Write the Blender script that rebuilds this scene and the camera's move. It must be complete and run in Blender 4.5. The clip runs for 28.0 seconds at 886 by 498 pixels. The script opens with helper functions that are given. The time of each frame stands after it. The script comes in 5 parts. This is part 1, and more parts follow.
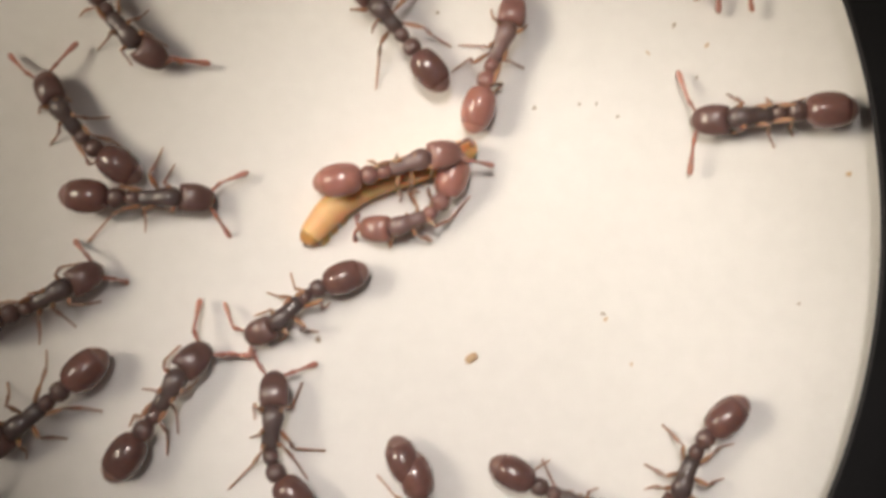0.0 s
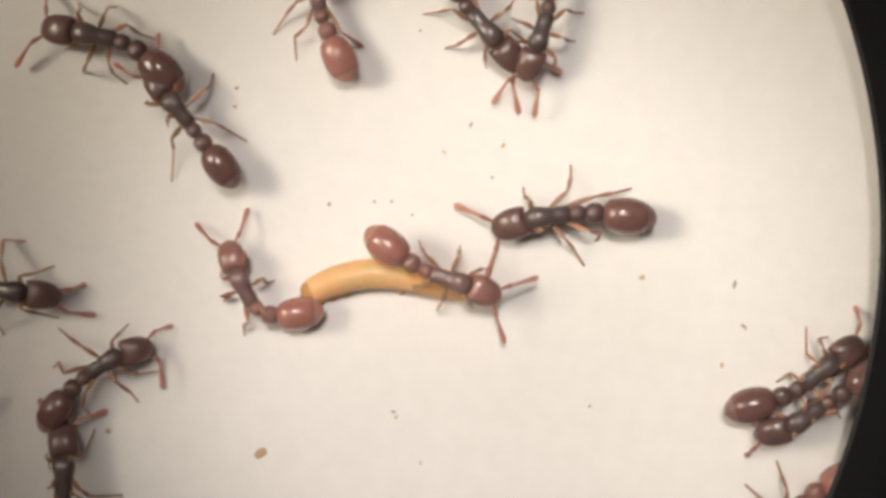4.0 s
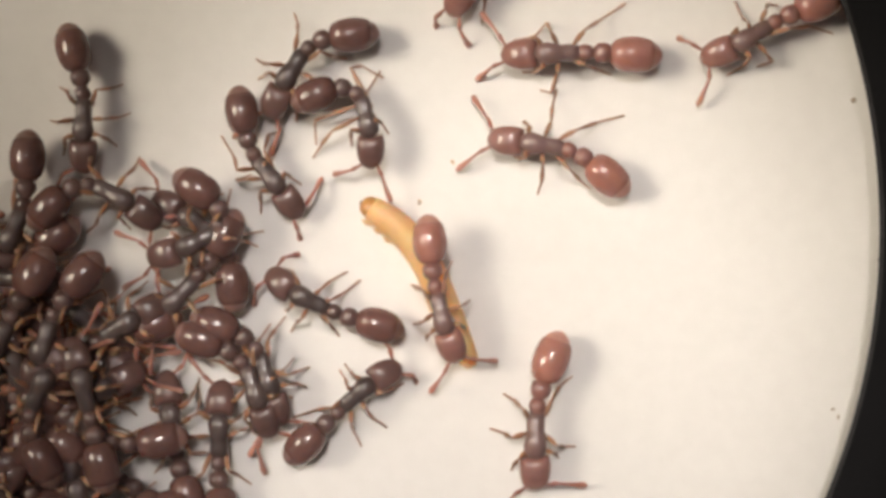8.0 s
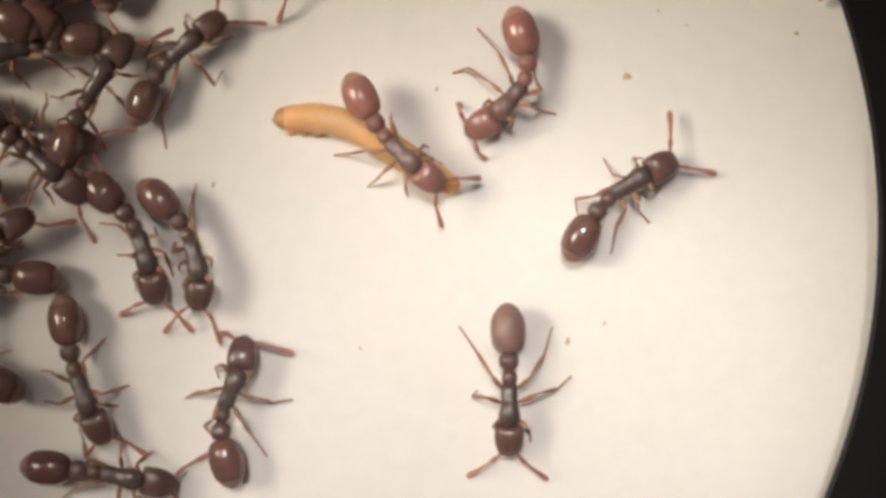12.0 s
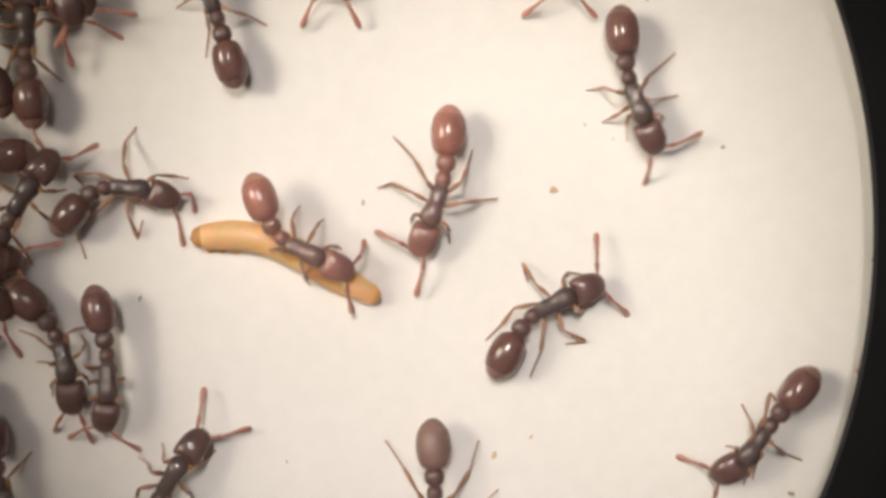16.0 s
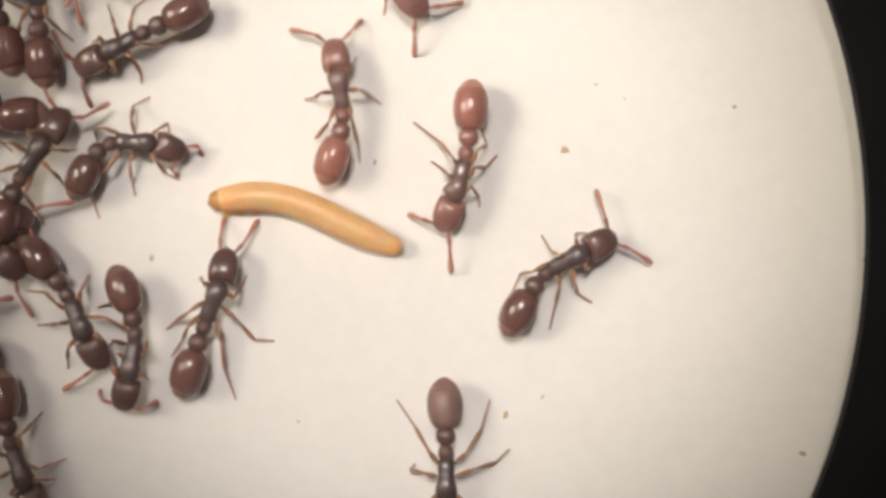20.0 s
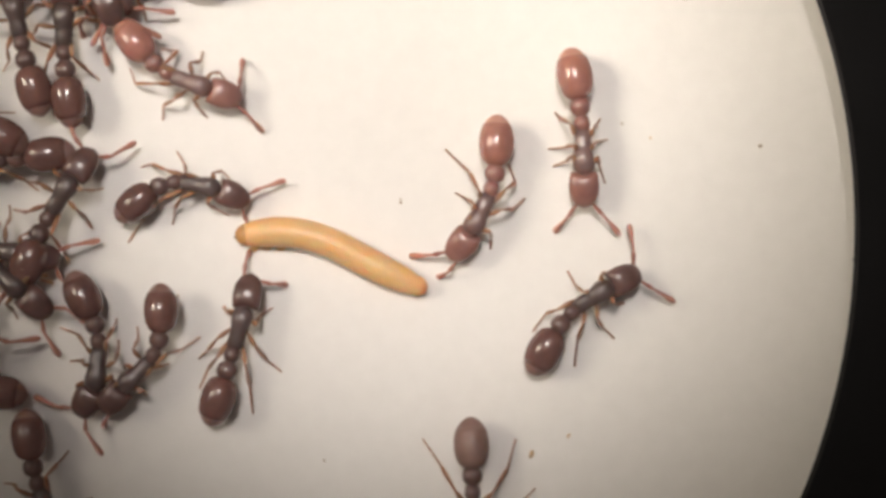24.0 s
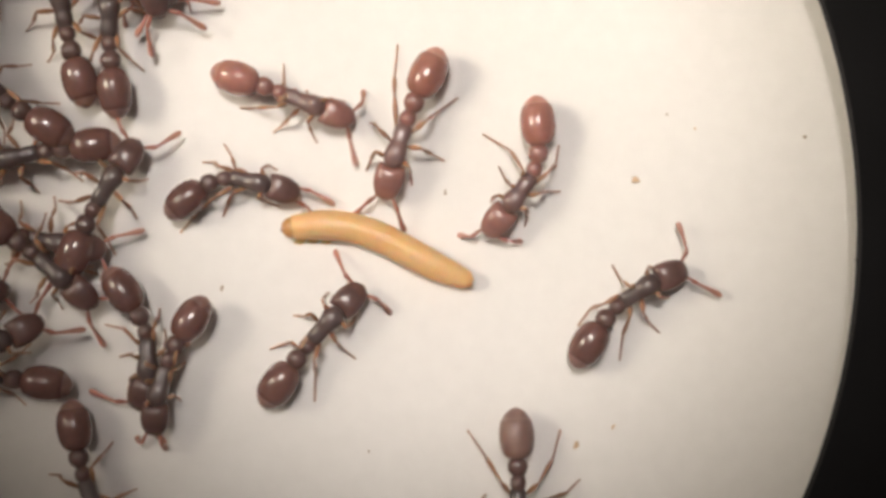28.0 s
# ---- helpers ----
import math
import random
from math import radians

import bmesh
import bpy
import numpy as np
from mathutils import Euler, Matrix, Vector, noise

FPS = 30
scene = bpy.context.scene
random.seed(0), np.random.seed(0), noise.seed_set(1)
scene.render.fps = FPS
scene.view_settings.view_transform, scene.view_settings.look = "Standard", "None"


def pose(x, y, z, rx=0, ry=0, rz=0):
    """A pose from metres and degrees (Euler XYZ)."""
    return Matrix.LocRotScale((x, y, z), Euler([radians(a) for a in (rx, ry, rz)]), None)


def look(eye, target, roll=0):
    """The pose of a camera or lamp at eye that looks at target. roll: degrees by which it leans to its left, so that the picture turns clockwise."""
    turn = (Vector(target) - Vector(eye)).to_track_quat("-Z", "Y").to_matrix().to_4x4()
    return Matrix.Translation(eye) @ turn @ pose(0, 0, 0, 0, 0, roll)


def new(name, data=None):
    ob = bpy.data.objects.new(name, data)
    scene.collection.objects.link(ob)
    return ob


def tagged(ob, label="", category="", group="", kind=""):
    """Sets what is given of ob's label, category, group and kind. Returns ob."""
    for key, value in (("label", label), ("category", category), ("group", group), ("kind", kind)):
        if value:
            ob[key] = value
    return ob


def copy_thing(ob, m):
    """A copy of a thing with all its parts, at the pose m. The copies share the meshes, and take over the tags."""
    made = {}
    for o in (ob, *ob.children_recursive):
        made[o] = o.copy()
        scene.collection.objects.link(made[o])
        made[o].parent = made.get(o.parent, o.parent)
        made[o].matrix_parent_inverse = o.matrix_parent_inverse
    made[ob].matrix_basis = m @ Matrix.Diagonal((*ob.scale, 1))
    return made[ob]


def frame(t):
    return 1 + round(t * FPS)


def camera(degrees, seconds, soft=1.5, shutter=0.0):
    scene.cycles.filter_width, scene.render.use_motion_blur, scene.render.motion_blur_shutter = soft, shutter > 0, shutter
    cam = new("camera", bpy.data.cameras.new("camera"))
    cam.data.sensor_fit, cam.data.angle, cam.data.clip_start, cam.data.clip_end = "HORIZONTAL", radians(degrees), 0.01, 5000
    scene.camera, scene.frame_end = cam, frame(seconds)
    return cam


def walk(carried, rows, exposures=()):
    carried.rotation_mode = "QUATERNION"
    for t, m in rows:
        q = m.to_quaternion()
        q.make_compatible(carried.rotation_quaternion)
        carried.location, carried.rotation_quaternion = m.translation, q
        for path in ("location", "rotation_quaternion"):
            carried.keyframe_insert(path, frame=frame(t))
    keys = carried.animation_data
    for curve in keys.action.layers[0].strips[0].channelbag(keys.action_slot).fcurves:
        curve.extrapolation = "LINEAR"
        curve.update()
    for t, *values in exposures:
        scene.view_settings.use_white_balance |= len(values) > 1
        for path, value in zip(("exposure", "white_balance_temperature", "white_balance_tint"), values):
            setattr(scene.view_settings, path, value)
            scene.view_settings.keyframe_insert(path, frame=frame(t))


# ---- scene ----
# One millimetre-scale place: ants on a white dish under a stereo microscope.
K = 8.5e-6            # metres in one unit of the ant plan
HIGH = 0.02487        # the lens above the dish
def glide(rows, t):
    """The row at t seconds, smoothly between the rows given."""
    if t <= rows[0][0]:
        return rows[0][1:]
    if t >= rows[-1][0]:
        return rows[-1][1:]
    i = max(k for k in range(len(rows)) if rows[k][0] <= t)
    a, b = rows[i], rows[i + 1]
    span = b[0] - a[0]
    u = (t - a[0]) / span

    def slope(k, j):
        if k in (0, len(rows) - 1):
            return 0.0
        p = (rows[k][j] - rows[k - 1][j]) / (rows[k][0] - rows[k - 1][0])
        q = (rows[k + 1][j] - rows[k][j]) / (rows[k + 1][0] - rows[k][0])
        return 2 * p * q / (p + q) if p * q > 0 else 0.0

    out = []
    for j in range(1, len(a)):
        m, n = slope(i, j) * span, slope(i + 1, j) * span
        out.append((2 * u ** 3 - 3 * u * u + 1) * a[j] + (u ** 3 - 2 * u * u + u) * m + (3 * u * u - 2 * u ** 3) * b[j] + (u ** 3 - u * u) * n)
    return tuple(out)


HALVES = [k / 2 for k in range(57)]

# The eyepiece, with its stop and the lens, is shifted against the lamps: seconds, millimetres. Then the stops of exposure.
# The shifts carry the lamps' pool over the view, as a wandering vignette.
SHIFTS = [(0, -2.64, -0.44), (2, -3.02, -0.67), (5, -2.67, -0.88), (6, -3.19, -0.83), (7, -2.94, -0.31), (8, -2.49, -0.17), (9, -1.98, 0.64), (10, -1.71, 0.99), (12, -2.66, 0.6), (13, -2.3, -1.5), (16, -2.06, -1.26), (19, -1.15, -1.12), (20, -1.17, -2.85), (21, -1.12, -5.78), (24, -0.91, -4.94), (25, -1.15, -4.12), (27, -1.47, -4.45), (28, -1.44, -4.22)]
EXPOSURES = [(0, -0.04), (2, -0.02), (5, -0.04), (6, 0.0), (7, -0.03), (8, -0.01), (9, -0.03), (10, 0.01), (12, -0.03), (13, -0.03), (16, -0.01), (19, -0.01), (20, 0.02), (21, 0.15), (24, 0.11), (25, 0.1), (27, 0.1), (28, 0.09)]


def eyepiece(t):
    """The pose of the eyepiece's axis on the dish at t seconds."""
    x, y = glide(SHIFTS, t)
    return pose(x / 1000, y / 1000, 0)


cam = camera(30.0, 28.0, soft=3.6, shutter=0.4)
walk(cam, [(t, eyepiece(t) @ pose(0, 0, HIGH)) for t in HALVES], EXPOSURES)

# ---- world and lamp ----
world = bpy.data.worlds.new("room")
scene.world = world
world.use_nodes = True
world.node_tree.nodes["Background"].inputs[0].default_value = (1.0, 0.8, 0.7, 1)
world.node_tree.nodes["Background"].inputs[1].default_value = 0.075
scene.view_settings.exposure = 0.0


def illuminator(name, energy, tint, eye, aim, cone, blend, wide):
    """A spot lamp: watts, colour, place, target, cone in degrees and its soft share, radius."""
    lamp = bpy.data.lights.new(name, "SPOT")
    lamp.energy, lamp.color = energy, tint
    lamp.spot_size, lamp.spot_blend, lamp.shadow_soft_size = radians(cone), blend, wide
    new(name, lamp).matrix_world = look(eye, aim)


# A narrow fill beam, added beside the lens for a bright middle, and the broad frosted lamp at one side of the stage.
# The beam has no known source; its pool stands in for the vignette.
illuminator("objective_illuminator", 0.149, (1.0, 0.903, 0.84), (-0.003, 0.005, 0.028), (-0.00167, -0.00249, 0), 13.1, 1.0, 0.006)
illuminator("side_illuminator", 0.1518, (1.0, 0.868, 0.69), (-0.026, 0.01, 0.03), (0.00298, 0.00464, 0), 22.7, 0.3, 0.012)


# ---- materials ----
def material(name, rough=0.5, coat=0.0, spec=0.5, sub=0.0):
    m = bpy.data.materials.new(name)
    m.use_nodes = True
    b = m.node_tree.nodes["Principled BSDF"]
    b.inputs["Roughness"].default_value = rough
    b.inputs["Coat Weight"].default_value = coat
    b.inputs["Coat Roughness"].default_value = 0.12
    b.inputs["Specular IOR Level"].default_value = spec
    if sub:
        b.inputs["Subsurface Weight"].default_value = sub
        b.inputs["Subsurface Radius"].default_value = (1.0, 0.45, 0.2)
        b.inputs["Subsurface Scale"].default_value = 0.00012
    return m, m.node_tree, b


def skin(name, dark, light, coarse, fine, bump=0.15, rough=0.35, coat=0.0, spec=0.5, sub=0.0, vary=0.25):
    """Colour that wanders at two scales, a fine relief, and a shade of its own for each object."""
    m, tree, b = material(name, rough, coat, spec, sub)
    add, link = tree.nodes.new, tree.links.new
    place = add("ShaderNodeTexCoord")
    big, small = add("ShaderNodeTexNoise"), add("ShaderNodeTexNoise")
    big.inputs["Scale"].default_value, small.inputs["Scale"].default_value = coarse, fine
    big.inputs["Detail"].default_value, small.inputs["Detail"].default_value = 3, 4
    link(place.outputs["Object"], big.inputs["Vector"])
    link(place.outputs["Object"], small.inputs["Vector"])
    mixed = add("ShaderNodeMath")
    mixed.operation = "MULTIPLY_ADD"
    mixed.inputs[1].default_value = 0.4
    link(small.outputs["Fac"], mixed.inputs[0])
    link(big.outputs["Fac"], mixed.inputs[2])
    info = add("ShaderNodeObjectInfo")
    own = add("ShaderNodeMath")
    own.operation = "MULTIPLY_ADD"
    own.inputs[1].default_value = vary
    link(info.outputs["Random"], own.inputs[0])
    link(mixed.outputs[0], own.inputs[2])
    ramp = add("ShaderNodeValToRGB")
    ramp.color_ramp.elements[0].position, ramp.color_ramp.elements[1].position = 0.45, 1.05 if vary else 0.95
    ramp.color_ramp.elements[0].color, ramp.color_ramp.elements[1].color = (*dark, 1), (*light, 1)
    link(own.outputs[0], ramp.inputs[0])
    link(ramp.outputs[0], b.inputs["Base Color"])
    relief = add("ShaderNodeBump")
    relief.inputs["Strength"].default_value = bump
    relief.inputs["Distance"].default_value = 0.000006
    link(small.outputs["Fac"], relief.inputs["Height"])
    link(relief.outputs[0], b.inputs["Normal"])
    return m


# Red skins: the redder tone of some ants, lightened further for bright glare.
GASTER = skin("gaster_cuticle", (0.090, 0.051, 0.047), (0.192, 0.099, 0.087), 3000, 60000, 0.08, 0.24, 0.3, sub=0.3)
RED_GASTER = skin("red_gaster_cuticle", (0.239, 0.111, 0.092), (0.399, 0.189, 0.156), 3000, 60000, 0.08, 0.24, 0.3, sub=0.4)
GASTER_TIP = skin("gaster_tip_cuticle", (0.124, 0.075, 0.067), (0.267, 0.156, 0.135), 3000, 60000, 0.1, 0.32, 0.15, sub=0.3)
RED_TIP = skin("red_gaster_tip_cuticle", (0.302, 0.153, 0.125), (0.496, 0.267, 0.217), 3000, 60000, 0.1, 0.32, 0.15, sub=0.4)
DULL = skin("dull_gaster_cuticle", (0.17, 0.105, 0.09), (0.29, 0.185, 0.16), 3000, 60000, 0.12, 0.42, 0.05, sub=0.3)
THORAX = skin("thorax_cuticle", (0.051, 0.040, 0.039), (0.111, 0.079, 0.076), 4000, 50000, 0.35, 0.33, 0.2, sub=0.15)
RED_THORAX = skin("red_thorax_cuticle", (0.121, 0.078, 0.073), (0.219, 0.138, 0.128), 4000, 50000, 0.35, 0.33, 0.2, sub=0.25)
HEAD = skin("head_cuticle", (0.068, 0.043, 0.040), (0.146, 0.081, 0.073), 4000, 50000, 0.3, 0.3, 0.2, sub=0.2)
RED_HEAD = skin("red_head_cuticle", (0.163, 0.084, 0.074), (0.286, 0.145, 0.124), 4000, 50000, 0.3, 0.3, 0.2, sub=0.3)
NODE = skin("waist_cuticle", (0.070, 0.046, 0.043), (0.152, 0.091, 0.083), 4000, 50000, 0.2, 0.3, 0.2, sub=0.2)
RED_NODE = skin("red_waist_cuticle", (0.174, 0.089, 0.078), (0.307, 0.156, 0.135), 4000, 50000, 0.2, 0.3, 0.2, sub=0.3)
LEG = skin("leg_cuticle", (0.184, 0.101, 0.070), (0.422, 0.250, 0.160), 4000, 60000, 0.1, 0.38, 0.0, sub=0.4)
FEELER = skin("antenna_cuticle", (0.159, 0.071, 0.056), (0.393, 0.178, 0.136), 4000, 60000, 0.15, 0.45, 0.0, sub=0.4)
CLUB_SKIN = skin("antenna_club_cuticle", (0.24, 0.105, 0.085), (0.52, 0.27, 0.215), 4000, 60000, 0.15, 0.5, 0.0, sub=0.4)
LARVA = skin("larva_skin", (0.82, 0.435, 0.195), (0.9, 0.515, 0.255), 2500, 26000, 0.2, 0.45, 0.05, sub=0.35, vary=0.02)
flesh = LARVA.node_tree.nodes["Principled BSDF"].inputs
flesh["Subsurface Weight"].default_value, flesh["Subsurface Scale"].default_value = 0.7, 0.0004
LARVA_HEAD = skin("larva_head_capsule", (0.42, 0.2, 0.06), (0.56, 0.29, 0.1), 3000, 30000, 0.2, 0.3, 0.2, sub=0.2, vary=0.0)
DUST_DARK = skin("dark_grit", (0.24, 0.19, 0.15), (0.46, 0.38, 0.3), 9000, 60000, 0.5, 0.8)
DUST_TAN = skin("tan_crumb", (0.42, 0.29, 0.17), (0.66, 0.5, 0.33), 9000, 60000, 0.5, 0.8)
PLASTER = skin("white_dish", (0.74, 0.73, 0.71), (0.83, 0.82, 0.80), 160, 3500, 0.12, 0.55, spec=0.3, vary=0.0)
BLACK = skin("blackened_metal", (0.006, 0.006, 0.007), (0.0105, 0.0105, 0.012), 400, 20000, 0.1, 0.7, spec=0.1, vary=0.0)
RIM = skin("worn_black_edge", (0.008, 0.008, 0.009), (0.013, 0.013, 0.014), 400, 20000, 0.2, 0.5, spec=0.25, vary=0.0)
TABLE = skin("grey_stage", (0.1, 0.1, 0.1), (0.16, 0.16, 0.155), 60, 3000, 0.1, 0.5, vary=0.0)


# ---- meshes ----
def mesh_of(name, verts, faces, mat, smooth=True):
    me = bpy.data.meshes.new(name)
    me.from_pydata(verts, [], faces)
    me.materials.append(mat)
    if smooth:
        me.polygons.foreach_set("use_smooth", [True] * len(me.polygons))
    me.update()
    return me


def loft(name, rings, mat, n=16, unit=K):
    """A closed skin over rings (x, y, z, half width, half height, squareness), in plan units; each ring stands across the line of the centres."""
    verts, faces = [], []
    centres = [Vector(r[:3]) for r in rings]
    for i, (x, y, z, w, h, q) in enumerate(rings):
        ahead = (centres[min(i + 1, len(rings) - 1)] - centres[max(i - 1, 0)]).normalized()
        side = Vector((0, 0, 1)).cross(ahead)
        side = side.normalized() if side.length > 1e-3 else Vector((0, 1, 0))
        top = ahead.cross(side)
        for k in range(n):
            a = 2 * math.pi * k / n
            c, s = math.cos(a), math.sin(a)
            u = math.copysign(abs(c) ** (2 / q), c) * w
            v = math.copysign(abs(s) ** (2 / q), s) * h
            verts.append((centres[i] + side * u + top * v) * unit)
    for i in range(len(rings) - 1):
        for k in range(n):
            a, b = i * n + k, i * n + (k + 1) % n
            faces.append((a, a + n, b + n, b))
    first, last = len(verts), len(verts) + 1
    verts += [centres[0] * unit, centres[-1] * unit]
    for k in range(n):
        faces.append((first, k, (k + 1) % n))
        faces.append((last, (len(rings) - 1) * n + (k + 1) % n, (len(rings) - 1) * n + k))
    return mesh_of(name, verts, faces, mat)


def part(name, me, parent, label=""):
    ob = new(name, me)
    ob.parent = parent
    if label:
        ob["label"] = label
    return ob


def egg(name, x0, x1, w, h, mat, fat=0.5, q=2.0, steps=11, n=18, ends=0.05):
    """A rounded body from x0 to x1, widest at the share fat of its length."""
    rings = []
    for i in range(steps):
        a = math.pi * (ends + (1 - 2 * ends) * i / (steps - 1))
        s = (1 - math.cos(a)) / 2
        bend = math.log(0.5) / math.log(fat)
        swell = math.sin(math.pi * s ** bend) ** (0.55)
        rings.append((x0 + (x1 - x0) * s, 0, 0, max(w * swell, 0.4), max(h * swell, 0.4), q))
    return loft(name, rings, mat, n)


# ---- the ant ----
# Plan of one worker, in units of K: x ahead, y to its left, z up, over the middle of its thorax.
BODY_Z, NECK, WAIST, NODE_1, NODE_2 = 54, 36, -36, 26, 32
PAIRS = ("front", "middle", "hind")
FEMURS = (26, 32, 38, 44, 50, 56, 62, 68, 74)
FEMUR, TIBIA, TARSUS = {"front": 42, "middle": 46, "hind": 54}, {"front": 28, "middle": 31, "hind": 38}, {"front": 28, "middle": 33, "hind": 48}
HIP = {"front": (24, 12, -8), "middle": (-4, 13, -9), "hind": (-27, 12, -8)}
FOOT = {"front": (60, 50), "middle": (-8, 80), "hind": (-90, 66)}
SCAPE, CLUB = 27, 55


def thorax_mesh():
    rings = [(38, 0, 0, 6, 6, 2.2), (35, 0, 1, 13, 12, 2.4), (28, 0, 2, 18.5, 16.5, 2.5), (18, 0, 3, 20, 18, 2.5), (6, 0, 2.5, 17.5, 17.5, 2.6),
             (-4, 0, 1, 15, 15.5, 2.7), (-9, 0, 0, 14.6, 15, 2.7), (-20, 0, 0, 15.2, 15.5, 2.9), (-31, 0, -1, 14.8, 14.5, 3.0), (-38, 0, -2, 12.5, 11.5, 2.8), (-42, 0, -3, 6, 6, 2.2)]
    return loft("thorax", rings, THORAX, 18)


def head_mesh():
    """A head with rounded corners at the back and a hollow between them."""
    rings = [(-1, 0, 0, 8, 6, 2.2), (0, 0, 0, 17, 10, 2.5), (3, 0, 0, 23, 15, 2.7), (11, 0, 1, 26, 18, 2.6), (24, 0, 1, 26.6, 18.5, 2.5), (36, 0, 1, 25, 17.5, 2.5),
             (46, 0, -1, 21.5, 14, 2.6), (53, 0, -3, 17.5, 10, 2.7), (57, 0, -4, 13, 7, 2.5), (59, 0, -5, 8, 4, 2.2)]
    me = loft("head", rings, HEAD, 24)
    for v in me.vertices:
        back = max(0.0, 1 - v.co.x / (16 * K))
        v.co.x -= 8.5 * K * back * (min(1.0, abs(v.co.y) / (22 * K)) ** 2 - 0.25)
    return me


def jaw_mesh(side):
    rings = [(0, 0, 0, 5, 4, 2), (6, 2 * side, -1, 4.6, 3.6, 2), (12, 0.5 * side, -2, 3.4, 2.8, 2), (16, -4 * side, -2, 1.6, 1.4, 2), (18, -8 * side, -2, 0.5, 0.5, 2)]
    return loft("mandible", rings, HEAD, 8)


def scape_mesh():
    sizes = [(0, 2.4), (0.05, 3.3), (0.14, 2.5), (0.35, 2.7), (0.6, 3.5), (0.82, 4.3), (0.95, 3.9), (1.03, 2.3)]
    return loft("antenna", [(SCAPE * x, 0, 0, w, w * 0.9, 2) for x, w in sizes], FEELER, 10)


def club_mesh():
    """The beaded lash of an antenna, which swells to a club."""
    sizes = [(-0.02, 2.2), (0.03, 3.0), (0.1, 3.3), (0.13, 2.8), (0.2, 3.5), (0.23, 3.0), (0.31, 3.8), (0.34, 3.3), (0.43, 4.3), (0.46, 3.9), (0.57, 5.3), (0.6, 4.9), (0.72, 6.3), (0.84, 6.4), (0.93, 5.2), (0.98, 3.0), (1.0, 1.0)]
    return loft("club", [(CLUB * x, 0, -9 * x * x, 0.86 * w, 0.8 * w, 2) for x, w in sizes], CLUB_SKIN, 10)


def limb_mesh(name, length, sizes, wide, sag=0.0):
    """A stick along x with a thickness at each share of its length, bowed by sag."""
    return loft(name, [(length * x, 0, sag * math.sin(math.pi * min(1.0, max(0.0, x))), w * wide, w * wide * 0.9, 2) for x, w in sizes], LEG, 10)


def ant_meshes():
    box = {"thorax": thorax_mesh(), "head": head_mesh()}
    box["petiole"] = loft("petiole", [(1, 0, -4, 5, 5, 2), (-3, 0, -2, 10, 10, 2.2), (-9, 0, 2, 14.5, 14, 2.5), (-16, 0, 3, 14.5, 15, 2.5), (-22, 0, 1, 12.5, 12, 2.3), (-27, 0, -1, 8.5, 8, 2), (-29, 0, -1, 4, 4, 2)], NODE, 16)
    box["postpetiole"] = loft("postpetiole", [(1, 0, -1, 5, 5, 2), (-3, 0, 0, 11, 10, 2.2), (-10, 0, 2, 17, 15, 2.6), (-19, 0, 3, 18.2, 17, 2.7), (-27, 0, 1, 16.5, 15, 2.5), (-32, 0, 0, 10, 10, 2.2), (-35, 0, 0, 5, 5, 2)], NODE, 18)
    box["gaster"] = loft("gaster", [(2, 0, 0, 8, 8, 2), (-1, 0, 0, 17, 16, 2.2), (-7, 0, 1, 24, 23, 2.2), (-18, 0, 2, 29, 28, 2.15), (-33, 0, 2, 31.5, 30, 2.1), (-48, 0, 2, 31.5, 30, 2.05), (-62, 0, 1, 29, 27.5, 2), (-71, 0, 0, 25.5, 24, 2), (-73, 0, 0, 23, 22, 2)], GASTER, 24)
    box["gaster_tip"] = loft("gaster_tip", [(-70, 0, 0, 24.2, 22.8, 2), (-75, 0, 0, 22.4, 21, 2), (-77, 0, 0, 20.8, 19.4, 2), (-78, 0, 0, 20.4, 19, 2), (-82, 0, -1, 16.5, 15, 2), (-83, 0, -1, 15, 14, 2), (-86, 0, -2, 11, 10, 2), (-89, 0, -3, 5, 5, 2), (-90.5, 0, -3, 1, 1, 2)], GASTER_TIP, 20)
    for side, word in ((1, "left"), (-1, "right")):
        box["jaw_" + word] = jaw_mesh(side)
    box["scape"], box["club"] = scape_mesh(), club_mesh()
    for length in FEMURS:
        box["femur_%d" % length] = limb_mesh("leg", length, [(-0.16, 3.0), (-0.08, 4.2), (0, 3.2), (0.05, 2.7), (0.2, 3.4), (0.45, 5.2), (0.65, 5.5), (0.82, 4.4), (0.95, 3.2), (1.02, 1.8)], 0.86, 2.0)
    for pair in PAIRS:
        box["tibia_" + pair] = limb_mesh("tibia", TIBIA[pair], [(-0.06, 1.8), (0, 2.5), (0.1, 2.6), (0.35, 3.8), (0.65, 4.9), (0.85, 4.6), (0.97, 3.2), (1.02, 1.8)], 0.82)
        box["tarsus_" + pair] = limb_mesh("tarsus", TARSUS[pair], [(-0.03, 1.6), (0.03, 2.4), (0.34, 2.0), (0.38, 2.4), (0.52, 1.8), (0.56, 2.2), (0.7, 1.7), (0.74, 2.1), (0.9, 1.7), (0.95, 2.3), (1.0, 1.0)], 0.88, -1.5)
    return box


MESH = ant_meshes()


def line_to(pair, side, toe):
    """Knee, ankle and toe, seen from above, of a leg that is set down at toe."""
    hx, hy = HIP[pair][0], HIP[pair][1] * side
    dx, dy = toe[0] - hx, toe[1] - hy
    bow = {"front": 0.16, "middle": -0.12, "hind": 0.14}[pair] * side
    return (hx + 0.42 * dx - bow * dy, hy + 0.42 * dy + bow * dx, hx + 0.68 * dx - bow * 0.7 * dy, hy + 0.68 * dy + bow * 0.7 * dx, *toe)


